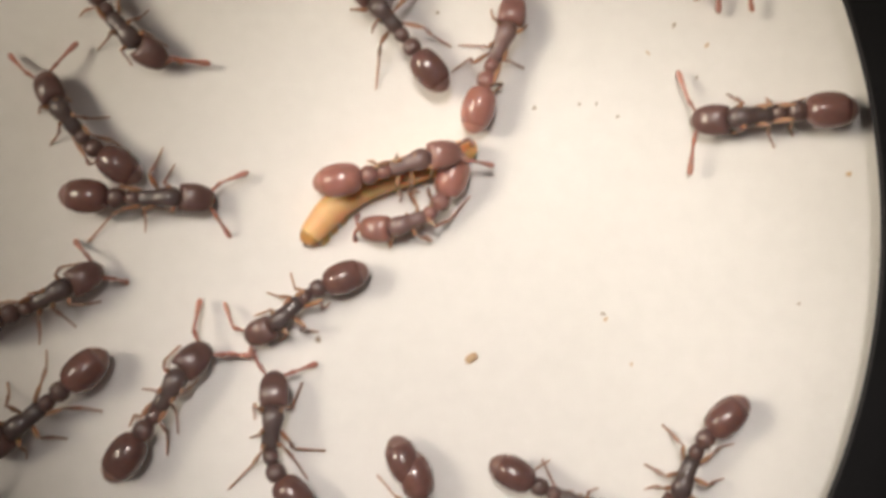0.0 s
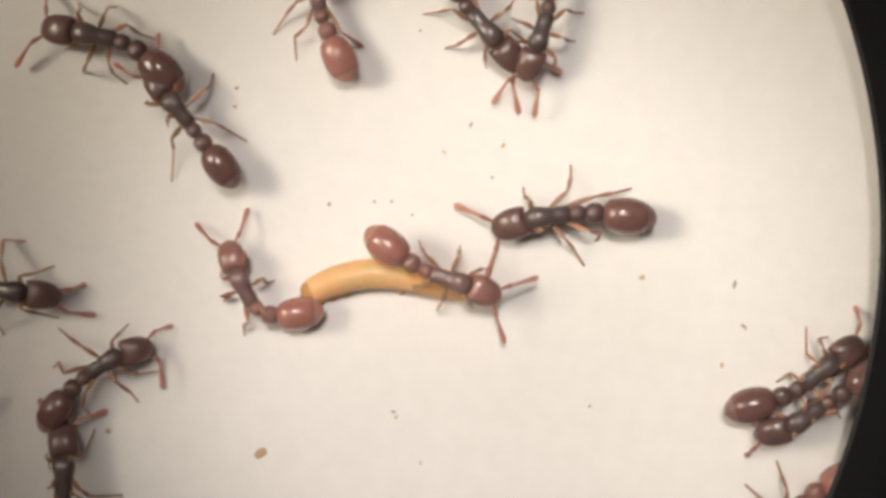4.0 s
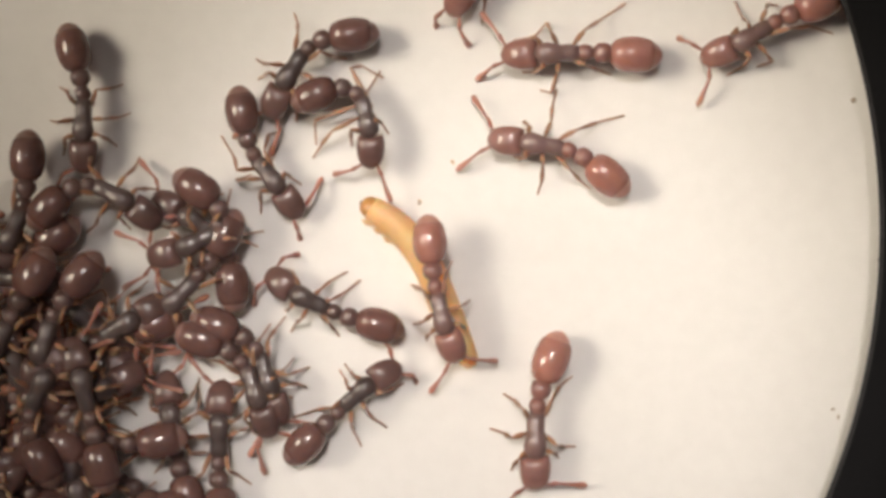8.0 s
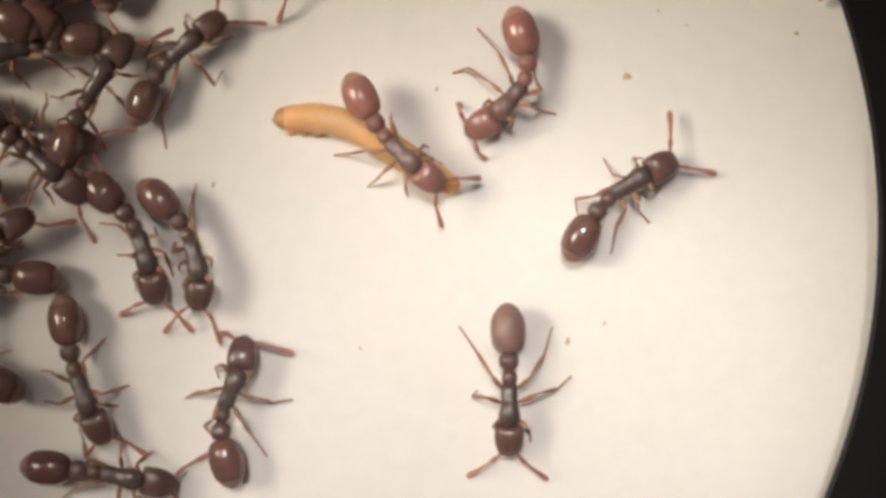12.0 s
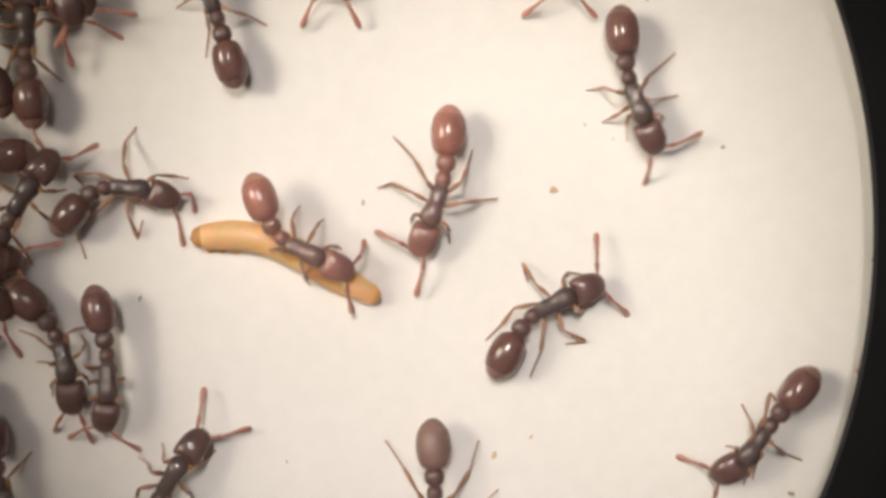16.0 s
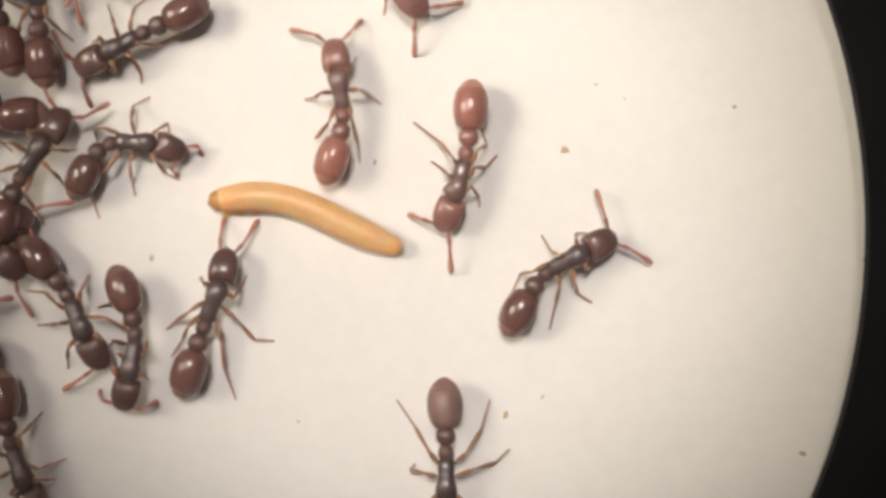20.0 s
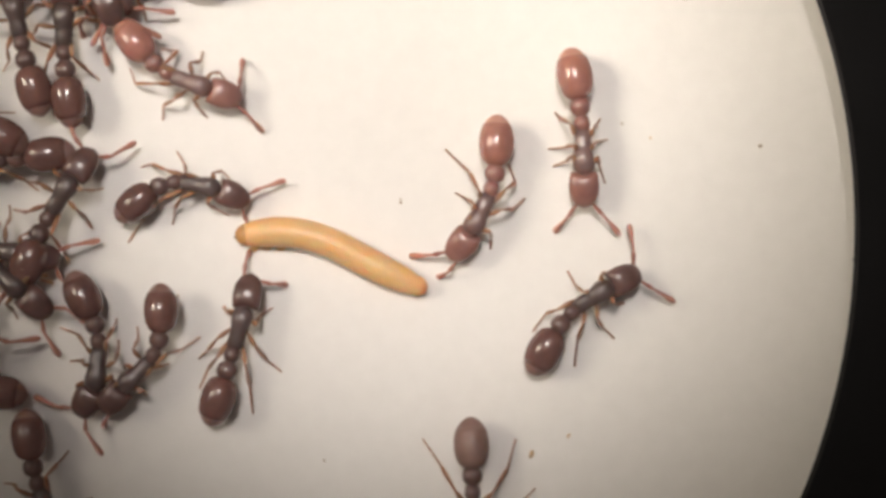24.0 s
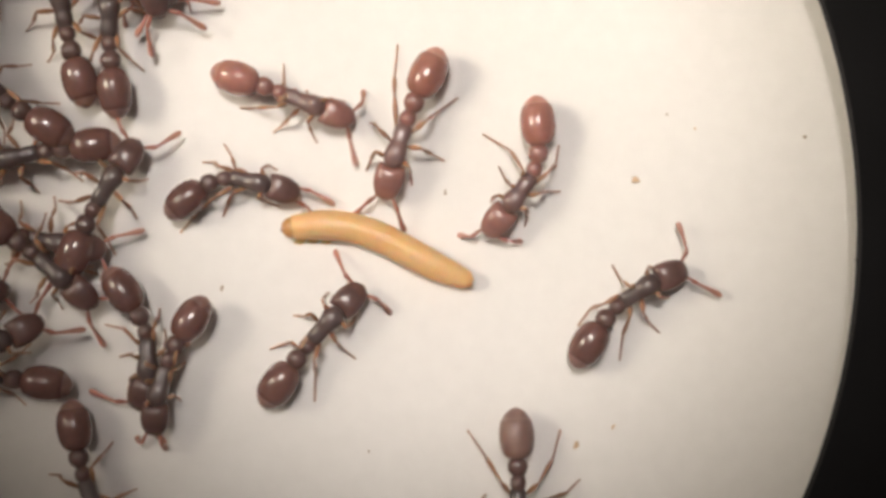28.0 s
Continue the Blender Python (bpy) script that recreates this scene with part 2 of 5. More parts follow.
def leg_joints(pair, side, line, ground=0.0, lift=0.0):
    """Hip, knee, ankle and toe in the ant; the heights follow from the lengths of femur and tibia."""
    hip = Vector((HIP[pair][0], HIP[pair][1] * side, BODY_Z + HIP[pair][2]))
    rise = math.sqrt(max(0.0, FEMUR[pair] ** 2 - (line[0] - hip.x) ** 2 - (line[1] - hip.y) ** 2))
    knee = Vector((line[0], line[1], min(76.0, hip.z + 0.7 * rise)))
    drop = math.sqrt(max(0.0, TIBIA[pair] ** 2 - (line[2] - line[0]) ** 2 - (line[3] - line[1]) ** 2))
    ankle = Vector((line[2], line[3], max(ground + 6.0, min(knee.z - drop, ground + 22.0)) + lift))
    return hip, knee, ankle, Vector((line[4], line[5], ground + 2.6 + lift))


def reach(joints, bones):
    """The same joints, moved so that femur, tibia and tarsus keep their lengths and stay joined."""
    out = [joints[0]]
    for k, long in enumerate(bones):
        start, end = out[-1], joints[k + 1]
        rise = max(-0.97 * long, min(0.97 * long, end.z - start.z))
        flat = Vector((end.x - start.x, end.y - start.y, 0))
        flat = flat.normalized() if flat.length > 1e-3 else Vector((1, 0, 0))
        out.append(start + flat * math.sqrt(long * long - rise * rise) + Vector((0, 0, rise)))
    return out


def aim(start, end):
    """The pose at start of a stick that points to end, in metres."""
    x = (end - start).normalized()
    y = Vector((0, 0, 1)).cross(x)
    y = y.normalized() if y.length > 1e-3 else Vector((0, 1, 0))
    m = Matrix((x, y, x.cross(y))).transposed().to_4x4()
    m.translation = start * K
    return m


def leg_poses(joints):
    """Poses of femur (in the ant), and of tibia and tarsus (in the femur)."""
    hip, knee, ankle, toe = joints
    femur = aim(hip, knee)
    back = femur.inverted()
    return femur, back @ aim(knee, ankle), back @ aim(ankle, toe)


def spine_poses(neck, tail):
    """Head, petiole, postpetiole and gaster in the ant, for a turn of the neck and of the tail in degrees."""
    head = pose(NECK * K, 0, (BODY_Z - 3) * K, 0, 9, neck)
    a = pose(WAIST * K, 0, (BODY_Z - 2) * K, 0, 0, tail / 3)
    b = a @ pose(-NODE_1 * K, 0, 0, 0, 0, tail / 3)
    c = b @ pose(-NODE_2 * K, 0, 0, 0, -3, tail / 3)
    return head, a, b, c


class Ant:
    """Handles on one ant's pieces."""


def gather(root):
    ant = Ant()
    ant.root = root
    kids = {o["slot"]: o for o in root.children_recursive}
    ant.slot = kids
    return ant


def build_ant():
    root = new("ant")
    made = {"thorax": part("thorax", MESH["thorax"], root)}
    for name in ("head", "petiole", "postpetiole", "gaster"):
        made[name] = part(name, MESH[name], root)
    made["gaster_tip"] = part("gaster_tip", MESH["gaster_tip"], made["gaster"], "banded brown tip of the gaster")
    for side, word in ((1, "left"), (-1, "right")):
        made["jaw_" + word] = part("mandible", MESH["jaw_" + word], made["head"])
        made["jaw_" + word].matrix_basis = pose(45 * K, 8 * side * K, -7 * K)
        made["scape_" + word] = part("antenna", MESH["scape"], made["head"], "elbowed reddish antenna")
        made["club_" + word] = part("antenna_club", MESH["club"], made["head"], "club-shaped end of the antenna")
        for pair in PAIRS:
            femur = part("leg", MESH["femur_%d" % FEMURS[3]], root, "amber-brown leg")
            made["femur_%s_%s" % (pair, word)] = femur
            made["tibia_%s_%s" % (pair, word)] = part("tibia", MESH["tibia_" + pair], femur)
            made["tarsus_%s_%s" % (pair, word)] = part("tarsus", MESH["tarsus_" + pair], femur)
    for slot, ob in made.items():
        ob["slot"] = slot
    made["thorax"].matrix_basis = pose(0, 0, BODY_Z * K)
    return gather(root)


PATTERN = build_ant()
used = []


SIDES = ((1, "left"), (-1, "right"))


def ant(label, seed, size=1.0, neck=0.0, tail=0.0, group="worker ants", feelers=None, feet=None, hung=0.0):
    """One more ant, with a stance of its own; feet: shifts of the left front, middle and hind foot, then of the right ones; hung: how high it is held off the dish."""
    if used:
        one = gather(copy_thing(PATTERN.root, Matrix()))
    else:
        one = PATTERN
    used.append(one)
    tagged(one.root, label, "ant", group)
    one.root.scale = (size, size, size)
    one.rng = random.Random(seed)
    one.hung, one.held, one.nod, one.bones = hung, [], [(0, 0.0)], {}
    head, a, b, c = spine_poses(neck, tail)
    for slot, m in (("head", head), ("petiole", a), ("postpetiole", b), ("gaster", c)):
        one.slot[slot].matrix_basis = m
    legs, yaws = [], []
    for side, word in SIDES:
        bend = one.rng.uniform(10, 40)
        scape = feelers[side < 0] + 13 if feelers else one.rng.uniform(34, 72)
        yaws += [scape, scape - (20 if feelers else bend)]
        for n, pair in enumerate(PAIRS):
            shift = (one.rng.uniform(-22, 22), one.rng.uniform(-16, 8))
            if feet:
                shift = feet[n + (0 if side > 0 else 3)]
            legs.append(line_to(pair, side, (FOOT[pair][0] + shift[0], (FOOT[pair][1] + shift[1]) * side)))
    one.stance = [(0, *[v for leg in legs for v in leg])]
    one.feeler = [(0, *yaws, 9, 9)]
    settle(one)
    return one


def settle(one):
    """Gives each limb the length that suits all its stances, and puts it into the first."""
    place_feelers(one, one.feeler[0][1:])
    for k, (side, word) in enumerate(SIDES):
        for n, pair in enumerate(PAIRS):
            i = 1 + 18 * k + 6 * n
            poses = [leg_joints(pair, side, row[i:i + 6], -one.hung) for row in one.stance]
            spans = [sorted((j[m + 1] - j[m]).length for j in poses)[len(poses) // 2] for m in range(3)]
            thigh = min(FEMURS, key=lambda f: abs(f - spans[0]))
            names = [slot + "_%s_%s" % (pair, word) for slot in ("femur", "tibia", "tarsus")]
            stretch = [1.0, max(0.6, min(1.8, spans[1] / TIBIA[pair])), max(0.5, min(1.8, spans[2] / TARSUS[pair]))]
            one.bones[pair, word] = (thigh, TIBIA[pair] * stretch[1], TARSUS[pair] * stretch[2])
            one.slot[names[0]].data = MESH["femur_%d" % thigh]
            for name, m, wide in zip(names, leg_poses(reach(poses[0], one.bones[pair, word])), stretch):
                one.slot[name].matrix_basis = m
                one.slot[name].scale = (wide, 1, 1)


def feeler_poses(yaws, sway=(0.0, 0.0)):
    """Poses in the head of scape and club on the left, then on the right."""
    out = []
    for k, (side, word) in enumerate(SIDES):
        scape = pose(51 * K, 11.5 * side * K, 1 * K, 0, -4, (yaws[2 * k] + sway[k]) * side)
        joint = scape @ Vector((SCAPE * K, 0, 0))
        out += [scape, pose(joint.x, joint.y, joint.z, 0, yaws[4 + k], (yaws[2 * k + 1] + 1.4 * sway[k]) * side)]
    return out


def place_feelers(one, yaws):
    for slot, m in zip(("scape_left", "club_left", "scape_right", "club_right"), feeler_poses(yaws)):
        one.slot[slot].matrix_basis = m


def hold(one, t, yaws, legs, nod):
    """A stance at t seconds: the turns of scape and club on both sides and the droop of both clubs, and knee, ankle and toe of the six legs, seen from above; nod: a turn of the head."""
    row, yaws = (t, *[v for leg in legs for v in leg]), (t, *yaws)
    if one.held:
        one.stance.append(row)
        one.feeler.append(yaws)
        one.nod.append((t, nod))
    else:
        one.stance, one.feeler, one.nod = [row], [yaws], [(t, nod)]
    one.held.append(t)
    settle(one)


# ---- the dish, the stage and the eyepiece ----
def lathe(name, outline, mat, n=96, smooth=False, sweep=None):
    """A ring turned round z from an outline of (radius, height) in millimetres, closed on itself."""
    verts, faces, c = [], [], len(outline)
    for k in range(n):
        a = 2 * math.pi * k / n
        verts += [(r * math.cos(a) / 1000, r * math.sin(a) / 1000, z / 1000) for r, z in outline]
    for k in range(n):
        for i in range(c):
            a, b = k * c + i, k * c + (i + 1) % c
            d, e = ((k + 1) % n) * c + i, ((k + 1) % n) * c + (i + 1) % c
            faces.append((a, d, e, b))
    return mesh_of(name, verts, faces, mat, smooth)


def build_dish():
    """A flat white tray with a low rim; its floor lies at height 0."""
    root = new("specimen_dish")
    tagged(root, "flat white plastic specimen dish with a low rim", "dish")
    n, verts, faces = 96, [], []
    for z in (0.0, -0.9):
        verts += [(0.043 * math.cos(2 * math.pi * k / n), 0.043 * math.sin(2 * math.pi * k / n), z / 1000) for k in range(n)]
    faces = [tuple(range(n)), tuple(range(2 * n - 1, n - 1, -1))] + [(k, k + n, (k + 1) % n + n, (k + 1) % n) for k in range(n)]
    part("dish_floor", mesh_of("dish_floor", verts, faces, PLASTER, False), root)
    part("dish_rim", lathe("dish_rim", [(43, -0.9), (43, 1.0), (43.3, 1.3), (44.2, 1.3), (44.5, 1.0), (44.5, -0.9)], PLASTER), root)
    return root


dish = build_dish()


def build_stage():
    bm = bmesh.new()
    bmesh.ops.create_cube(bm, size=1, matrix=Matrix.Translation((0, 0, -0.0109)) @ Matrix.Diagonal((0.26, 0.26, 0.02, 1)))
    bmesh.ops.bevel(bm, geom=bm.edges[:], offset=0.002, segments=2, affect="EDGES")
    me = bpy.data.meshes.new("microscope_stage")
    bm.to_mesh(me)
    me.materials.append(TABLE)
    tagged(new("microscope_stage", me), "grey microscope stage plate under the dish", "stage", kind="structure")


build_stage()


STOP_Z = 0.0008


def build_stop():
    """The black field stop: a plate with a round hole, on an arm from a post that stands on the stage. It lies 0.8 mm over the dish."""
    root = new("field_stop")
    tagged(root, "black round field stop of the microscope with a worn edge", "field stop", kind="structure")
    hole = 1230 * K * 1000 * (HIGH - STOP_Z) / HIGH
    low, high = STOP_Z * 1000, STOP_Z * 1000 + 0.05
    part("stop_plate", lathe("stop_plate", [(hole + 0.06, low), (hole + 0.06, high), (26, high), (26, low)], BLACK, 256), root)
    part("stop_lip", lathe("stop_lip", [(hole, low), (hole, high - 0.01), (hole + 0.06, high + 0.005), (hole + 0.06, low)], RIM, 256), root, "thin dark grey worn lip")
    part("stop_rim", lathe("stop_rim", [(25.2, high), (25.2, 6.6), (25.4, 6.8), (25.9, 6.8), (26, 6.6), (26, high)], BLACK), root)
    arm = loft("stop_arm", [(x, 0, 5.9, w, 0.7, 6) for x, w in ((24.9, 0.5), (25, 4), (50, 3.4), (84, 3.4), (84.1, 0.5))], BLACK, 16, 0.001)
    part("stop_arm", arm, root, "flat black arm that carries the stop")
    post = lathe("stop_post", [(0.2, -0.9), (7, -0.9), (7, 0.2), (3.4, 1.0), (3.4, 5.5), (0.2, 5.5)], BLACK, 32)
    part("stop_post", post, root, "short black post on the stage").location = (0.081, 0, 0)
    notch = egg("stop_notch", -3, 3, 2.5, 2.5, BLACK, steps=6, n=8)
    tip = part("stop_notch", notch, root, "tiny burr on the lip")
    tip.matrix_basis = pose(hole / 1000 * math.cos(0.045), -hole / 1000 * math.sin(0.045), STOP_Z + 0.00003)
    return root


stop = build_stop()


# ---- the larva ----
def build_larva():
    """A beetle grub, slightly bowed, in thirteen rings with a head capsule and six short legs; head towards +x."""
    root = new("beetle_larva")
    tagged(root, "smooth amber-yellow beetle larva lying on the dish", "larva")

    def line(s):
        x = 172 - 342 * s
        y = -(30 * math.sin(math.pi * min(s * 1.0, 1)) - 9 * math.sin(2 * math.pi * s) * -1)
        return x, y

    def girth(s):
        return 26.8 * min(1, 0.74 + s * 1.6) * (1 - 0.46 * max(0, (s - 0.71) / 0.29) ** 1.9)

    count = 13
    for i in range(count):
        s0, s1 = 0.055 + i / count * 0.93, 0.055 + (i + 1) / count * 0.93
        rings = []
        for j, swell in enumerate((0.978, 0.996, 1.0, 1.0, 1.0, 1.0, 0.996, 0.978)):
            s = s0 + (s1 - s0) * (j / 7 * 1.5 - 0.25)
            g = girth(s) * swell * (0.55 if i == count - 1 and j == 7 else 0.82 if i == count - 1 and j == 6 else 1)
            x, y = line(s)
            rings.append((x, y, 25.0, g, g * 0.96, 2.1))
        part("segment", loft("segment", rings, LARVA, 20), root)
    cap = [(*line(s), 23, w, w * 0.9, 2.2) for s, w in ((-0.012, 7), (-0.004, 13), (0.01, 17), (0.03, 19.5), (0.055, 20), (0.075, 18))]
    head = part("head_capsule", loft("head_capsule", cap, LARVA_HEAD, 16), root, "amber head capsule")
    for side in (1, -1):
        jaw = loft("mandible", [(172, -1 + 7 * side, 20, 3, 2.6, 2), (176, -1 + 6 * side, 19, 2.6, 2, 2), (180, -1 + 2.5 * side, 18, 0.8, 0.8, 2)], HEAD, 8)
        part("mandible", jaw, head, "tiny dark brown jaw")
        for s in (0.1, 0.165, 0.235):
            x, y = line(s)
            low = 9 + 6 * side
            leg = [(x + 2 * side, y + 15, low + 6, 4.5, 4, 2), (x + 3 * side, y + 25, low + 2, 3.6, 3.2, 2), (x + 5 + 3 * side, y + 31, low, 2.6, 2.4, 2), (x + 9 + 3 * side, y + 35, low - 1.5, 1.2, 1.2, 2)]
            part("leg", loft("leg", leg, LARVA, 8), root, "stubby pale leg")
    return root


larva = build_larva()


# ---- crumbs ----
crumbs = []


def speck(x, y, wide, mat):
    """An irregular crumb that lies on the dish at x, y millimetres of the plan."""
    rng = random.Random(len(crumbs) * 7 + 3)
    bm = bmesh.new()
    bmesh.ops.create_icosphere(bm, subdivisions=2, radius=1)
    seed = Vector((rng.uniform(0, 50), rng.uniform(0, 50), rng.uniform(0, 50)))
    long = rng.uniform(1.0, 1.7)
    for v in bm.verts:
        swell = 1 + 0.55 * noise.noise(v.co * 1.3 + seed) + 0.2 * noise.noise(v.co * 4 + seed)
        v.co = Vector((v.co.x * long, v.co.y / long ** 0.5, v.co.z * 0.38)) * swell * wide * 0.42 * K
    low = min(v.co.z for v in bm.verts)
    for v in bm.verts:
        v.co.z -= low
    me = bpy.data.meshes.new("crumb")
    bm.to_mesh(me)
    bm.free()
    me.materials.append(mat)
    ob = tagged(new("crumb", me), "small tan crumb on the dish" if mat is DUST_TAN else "tiny dark grain of grit on the dish", "crumb", "crumbs on the dish")
    crumbs.append((ob, x, y, rng.uniform(-180, 180)))


def scatter_specks():
    speck(-7.669, 11.564, 22, DUST_TAN)
    speck(-9.983, 11.708, 12, DUST_DARK)
    speck(-6.957, 15.383, 8, DUST_DARK)
    speck(-4.937, 16.758, 8, DUST_DARK)
    speck(-4.428, 16.484, 9, DUST_TAN)
    speck(-2.183, 14.68, 10, DUST_TAN)
    speck(-8.496, 17.006, 7, DUST_DARK)
    speck(-8.499, 16.724, 6, DUST_DARK)
    speck(-6.282, 15.481, 6, DUST_DARK)
    speck(-6.028, 15.501, 6, DUST_DARK)
    speck(-5.699, 15.332, 6, DUST_DARK)
    speck(-5.301, 16.311, 6, DUST_TAN)
    speck(-4.55, 15.988, 6, DUST_DARK)
    speck(-2.798, 12.694, 6, DUST_DARK)
    speck(-5.729, 12.353, 7, DUST_DARK)
    speck(-5.261, 11.624, 6, DUST_TAN)
    speck(-5.814, 18.103, 5, DUST_DARK)
    speck(-0.782, 14.698, 10, DUST_DARK)
    speck(-0.587, 14.08, 9, DUST_DARK)
    speck(2.886, 13.733, 6, DUST_DARK)
    speck(-2.161, 14.69, 8, DUST_TAN)
    speck(3.353, 9.143, 9, DUST_DARK)
    speck(3.931, 9.966, 7, DUST_DARK)
    speck(4.301, 9.407, 7, DUST_DARK)
    speck(2.905, 13.716, 6, DUST_DARK)
    speck(-0.87, 13.472, 8, DUST_TAN)
    speck(-5.683, 12.279, 8, DUST_TAN)
    speck(-2.648, 8.04, 7, DUST_TAN)
    speck(-2.344, 9.035, 6, DUST_TAN)
    speck(-3.127, 7.444, 6, DUST_TAN)
    speck(3.171, 4.48, 7, DUST_DARK)
    speck(1.836, 1.505, 10, DUST_TAN)
    speck(-1.028, 1.326, 5, DUST_DARK)
    speck(1.836, 1.479, 11, DUST_TAN)
    speck(0.944, -2.499, 11, DUST_TAN)
    speck(-4.386, -0.136, 8, DUST_DARK)
    speck(-1.028, 1.284, 6, DUST_DARK)
    speck(4.369, 2.134, 6, DUST_DARK)
    speck(5.406, -3.077, 11, DUST_DARK)
    speck(-2.176, -2.593, 5, DUST_DARK)
    speck(2.304, 2.474, 5, DUST_DARK)
    speck(2.729, 2.261, 5, DUST_TAN)
    speck(-3.134, 7.41, 7, DUST_DARK)
    speck(3.248, 4.366, 7, DUST_DARK)
    speck(3.351, 9.114, 8, DUST_DARK)
    speck(4.386, 2.134, 7, DUST_DARK)
    speck(1.496, -2.219, 7, DUST_TAN)


scatter_specks()

# ---- ants ----
still_worker = ant("dark red-brown worker ant standing on the white dish", 11, 1.04, 1, -7, "ants scattered on the dish", (74, 69))
walker_a = ant("red-brown worker ant walking across the white dish", 12, 1.03, 1, -12, "ants scattered on the dish", (69, 45))
walker_b = ant("red-brown worker ant walking across the white dish", 13, 0.97, 3, -22, "ants scattered on the dish", (30, 64))
walker_c = ant("red-brown worker ant walking across the white dish", 14, 1, 1, -7, "ants scattered on the dish", (13, 46))
walker_d = ant("red-brown worker ant walking across the white dish", 15, 0.97, 1, -8, "ants scattered on the dish", (26, 45))
walker_e = ant("red-brown worker ant walking across the white dish", 16, 1.02, 1, -8, "ants scattered on the dish", (84, 53), feet=[(-5, -13), (36, -13), (9, 5), (0, -20), (40, 5), (18, -12)])
wrestler_a = ant("brown ant curled round another ant in a clump", 17, 0.99, 2, -20, "ants scattered on the dish")
wrestler_b = ant("brown ant held in a clump with another ant", 18, 0.95, -1, 5, "ants scattered on the dish", hung=17.6)
wrestler_c = ant("brown ant tangled in a pair", 19, 0.99, 2, -13, "ants scattered on the dish")
wrestler_d = ant("brown ant tangled in a pair", 20, 0.91, -3, 22, "ants scattered on the dish", hung=11.8)
queued_a = ant("dark red-brown worker ant standing on the white dish", 21, 1.01, 3, -24, "ants scattered on the dish", (55, 67))
queued_b = ant("dark red-brown worker ant standing on the white dish", 22, 0.91, -1, 11, "ants scattered on the dish", (81, 35), hung=14.1)
walker_f = ant("red-brown worker ant walking across the white dish", 23, 0.97, 1, -6, "ants scattered on the dish")
helper_a = ant("dark red-brown worker ant standing on the white dish", 24, 0.92, 0, 3, "ants at the larva", (51, 29))
edge_a = ant("dark red-brown worker ant standing on the white dish", 25, 0.94, -5, 40, "ants scattered on the dish")
edge_b = ant("dark red-brown worker ant standing on the white dish", 26, 0.97, 1, -6, "ants scattered on the dish", (39, 17))
helper_b = ant("dark red-brown worker ant standing on the white dish", 27, 0.9, -1, 6, "ants scattered on the dish", (42, 83))
helper_c = ant("dark brown worker ant tugging the larva from one side", 28, 0.9, -6, 49, "ants at the larva")
edge_c = ant("dark red-brown worker ant standing on the white dish", 29, 1.05, -1, 9, "ants scattered on the dish", (55, 40))
edge_d = ant("dark red-brown worker ant standing on the white dish", 30, 1.01, -3, 23, "ants scattered on the dish", (94, 27))
edge_e = ant("dark red-brown worker ant standing on the white dish", 31, 1.01, 0, 2, "ants scattered on the dish")
edge_f = ant("dark red-brown worker ant standing on the white dish", 32, 1.01, -1, 5, "ants scattered on the dish")
carrier = ant("red-brown worker ant straddling and dragging the yellow larva", 33, 0.94, 0, -4, "ants at the larva", (43, 49), hung=35.3)
lone_worker = ant("brown worker ant standing alone on bare dish", 34, 0.97, -2, 17, "ants scattered on the dish", (70, 22))
pale_worker = ant("brown worker ant with a dull pale gaster", 35, 0.97, -1, 10, "ants scattered on the dish", (43, 40))
tail_guard = ant("reddish worker ant with curved body touching the larva's tail", 36, 0.98, -3, 28, "ants at the larva", (-1, 77))
head_guard = ant("dark worker ant bent towards the larva's head", 37, 0.92, -3, 29, "ants at the larva", (-13, 44))
side_guard = ant("brown worker ant feeling the larva with its antennae", 38, 0.98, -1, 4, "ants at the larva", (16, 7))
grappler_a = ant("dark brown worker ant locked together with another ant", 39, 0.98, -6, 55, "ants scattered on the dish")
grappler_b = ant("dark brown worker ant locked together with another ant", 40, 0.94, -7, 59, "ants scattered on the dish", hung=14.1)
walker_h = ant("red-brown worker ant walking across the white dish", 41, 0.96, -3, 26, "ants scattered on the dish", (72, 10))
walker_i = ant("red-brown worker ant walking across the white dish", 42, 0.97, 0, 0, "ants scattered on the dish")
walker_j = ant("red-brown worker ant walking across the white dish", 43, 1.01, -1, 9, "ants scattered on the dish")
walker_k = ant("red-brown worker ant walking across the white dish", 44, 1, 0, 0, "ants scattered on the dish", (71, 14))
top_guard = ant("reddish worker ant reaching its antennae over the larva", 45, 1.01, 0, 0, "ants at the larva", (21, 14))
visitor = ant("red-brown worker ant walking across the white dish", 52, 0.98, 0, 4, "ants scattered on the dish", (34, 34))
tangled_a = ant("dark worker ant entangled with a nest mate", 46, 0.97, 3, -27, "ants scattered on the dish")
tangled_b = ant("dark worker ant entangled with a nest mate", 47, 0.92, 1, -6, "ants scattered on the dish", (-6, 76), hung=17.6)
fringe_a = ant("dark worker ant at the fringe of the crowd", 48, 0.95, -1, 11, "ants scattered on the dish", (100, 91), feet=[(-16, -17), (-15, -17), (39, -34), (-11, -30), (-25, 5), (28, 19)])
fringe_b = ant("dark worker ant at the fringe of the crowd", 49, 0.94, 0, 3, "ants scattered on the dish", (58, 72))
fringe_c = ant("dark worker ant at the fringe of the crowd", 50, 0.93, 0, -2, "ants scattered on the dish", (100, 47))
fringe_d = ant("dark worker ant at the fringe of the crowd", 51, 0.95, -1, 10, "ants scattered on the dish")

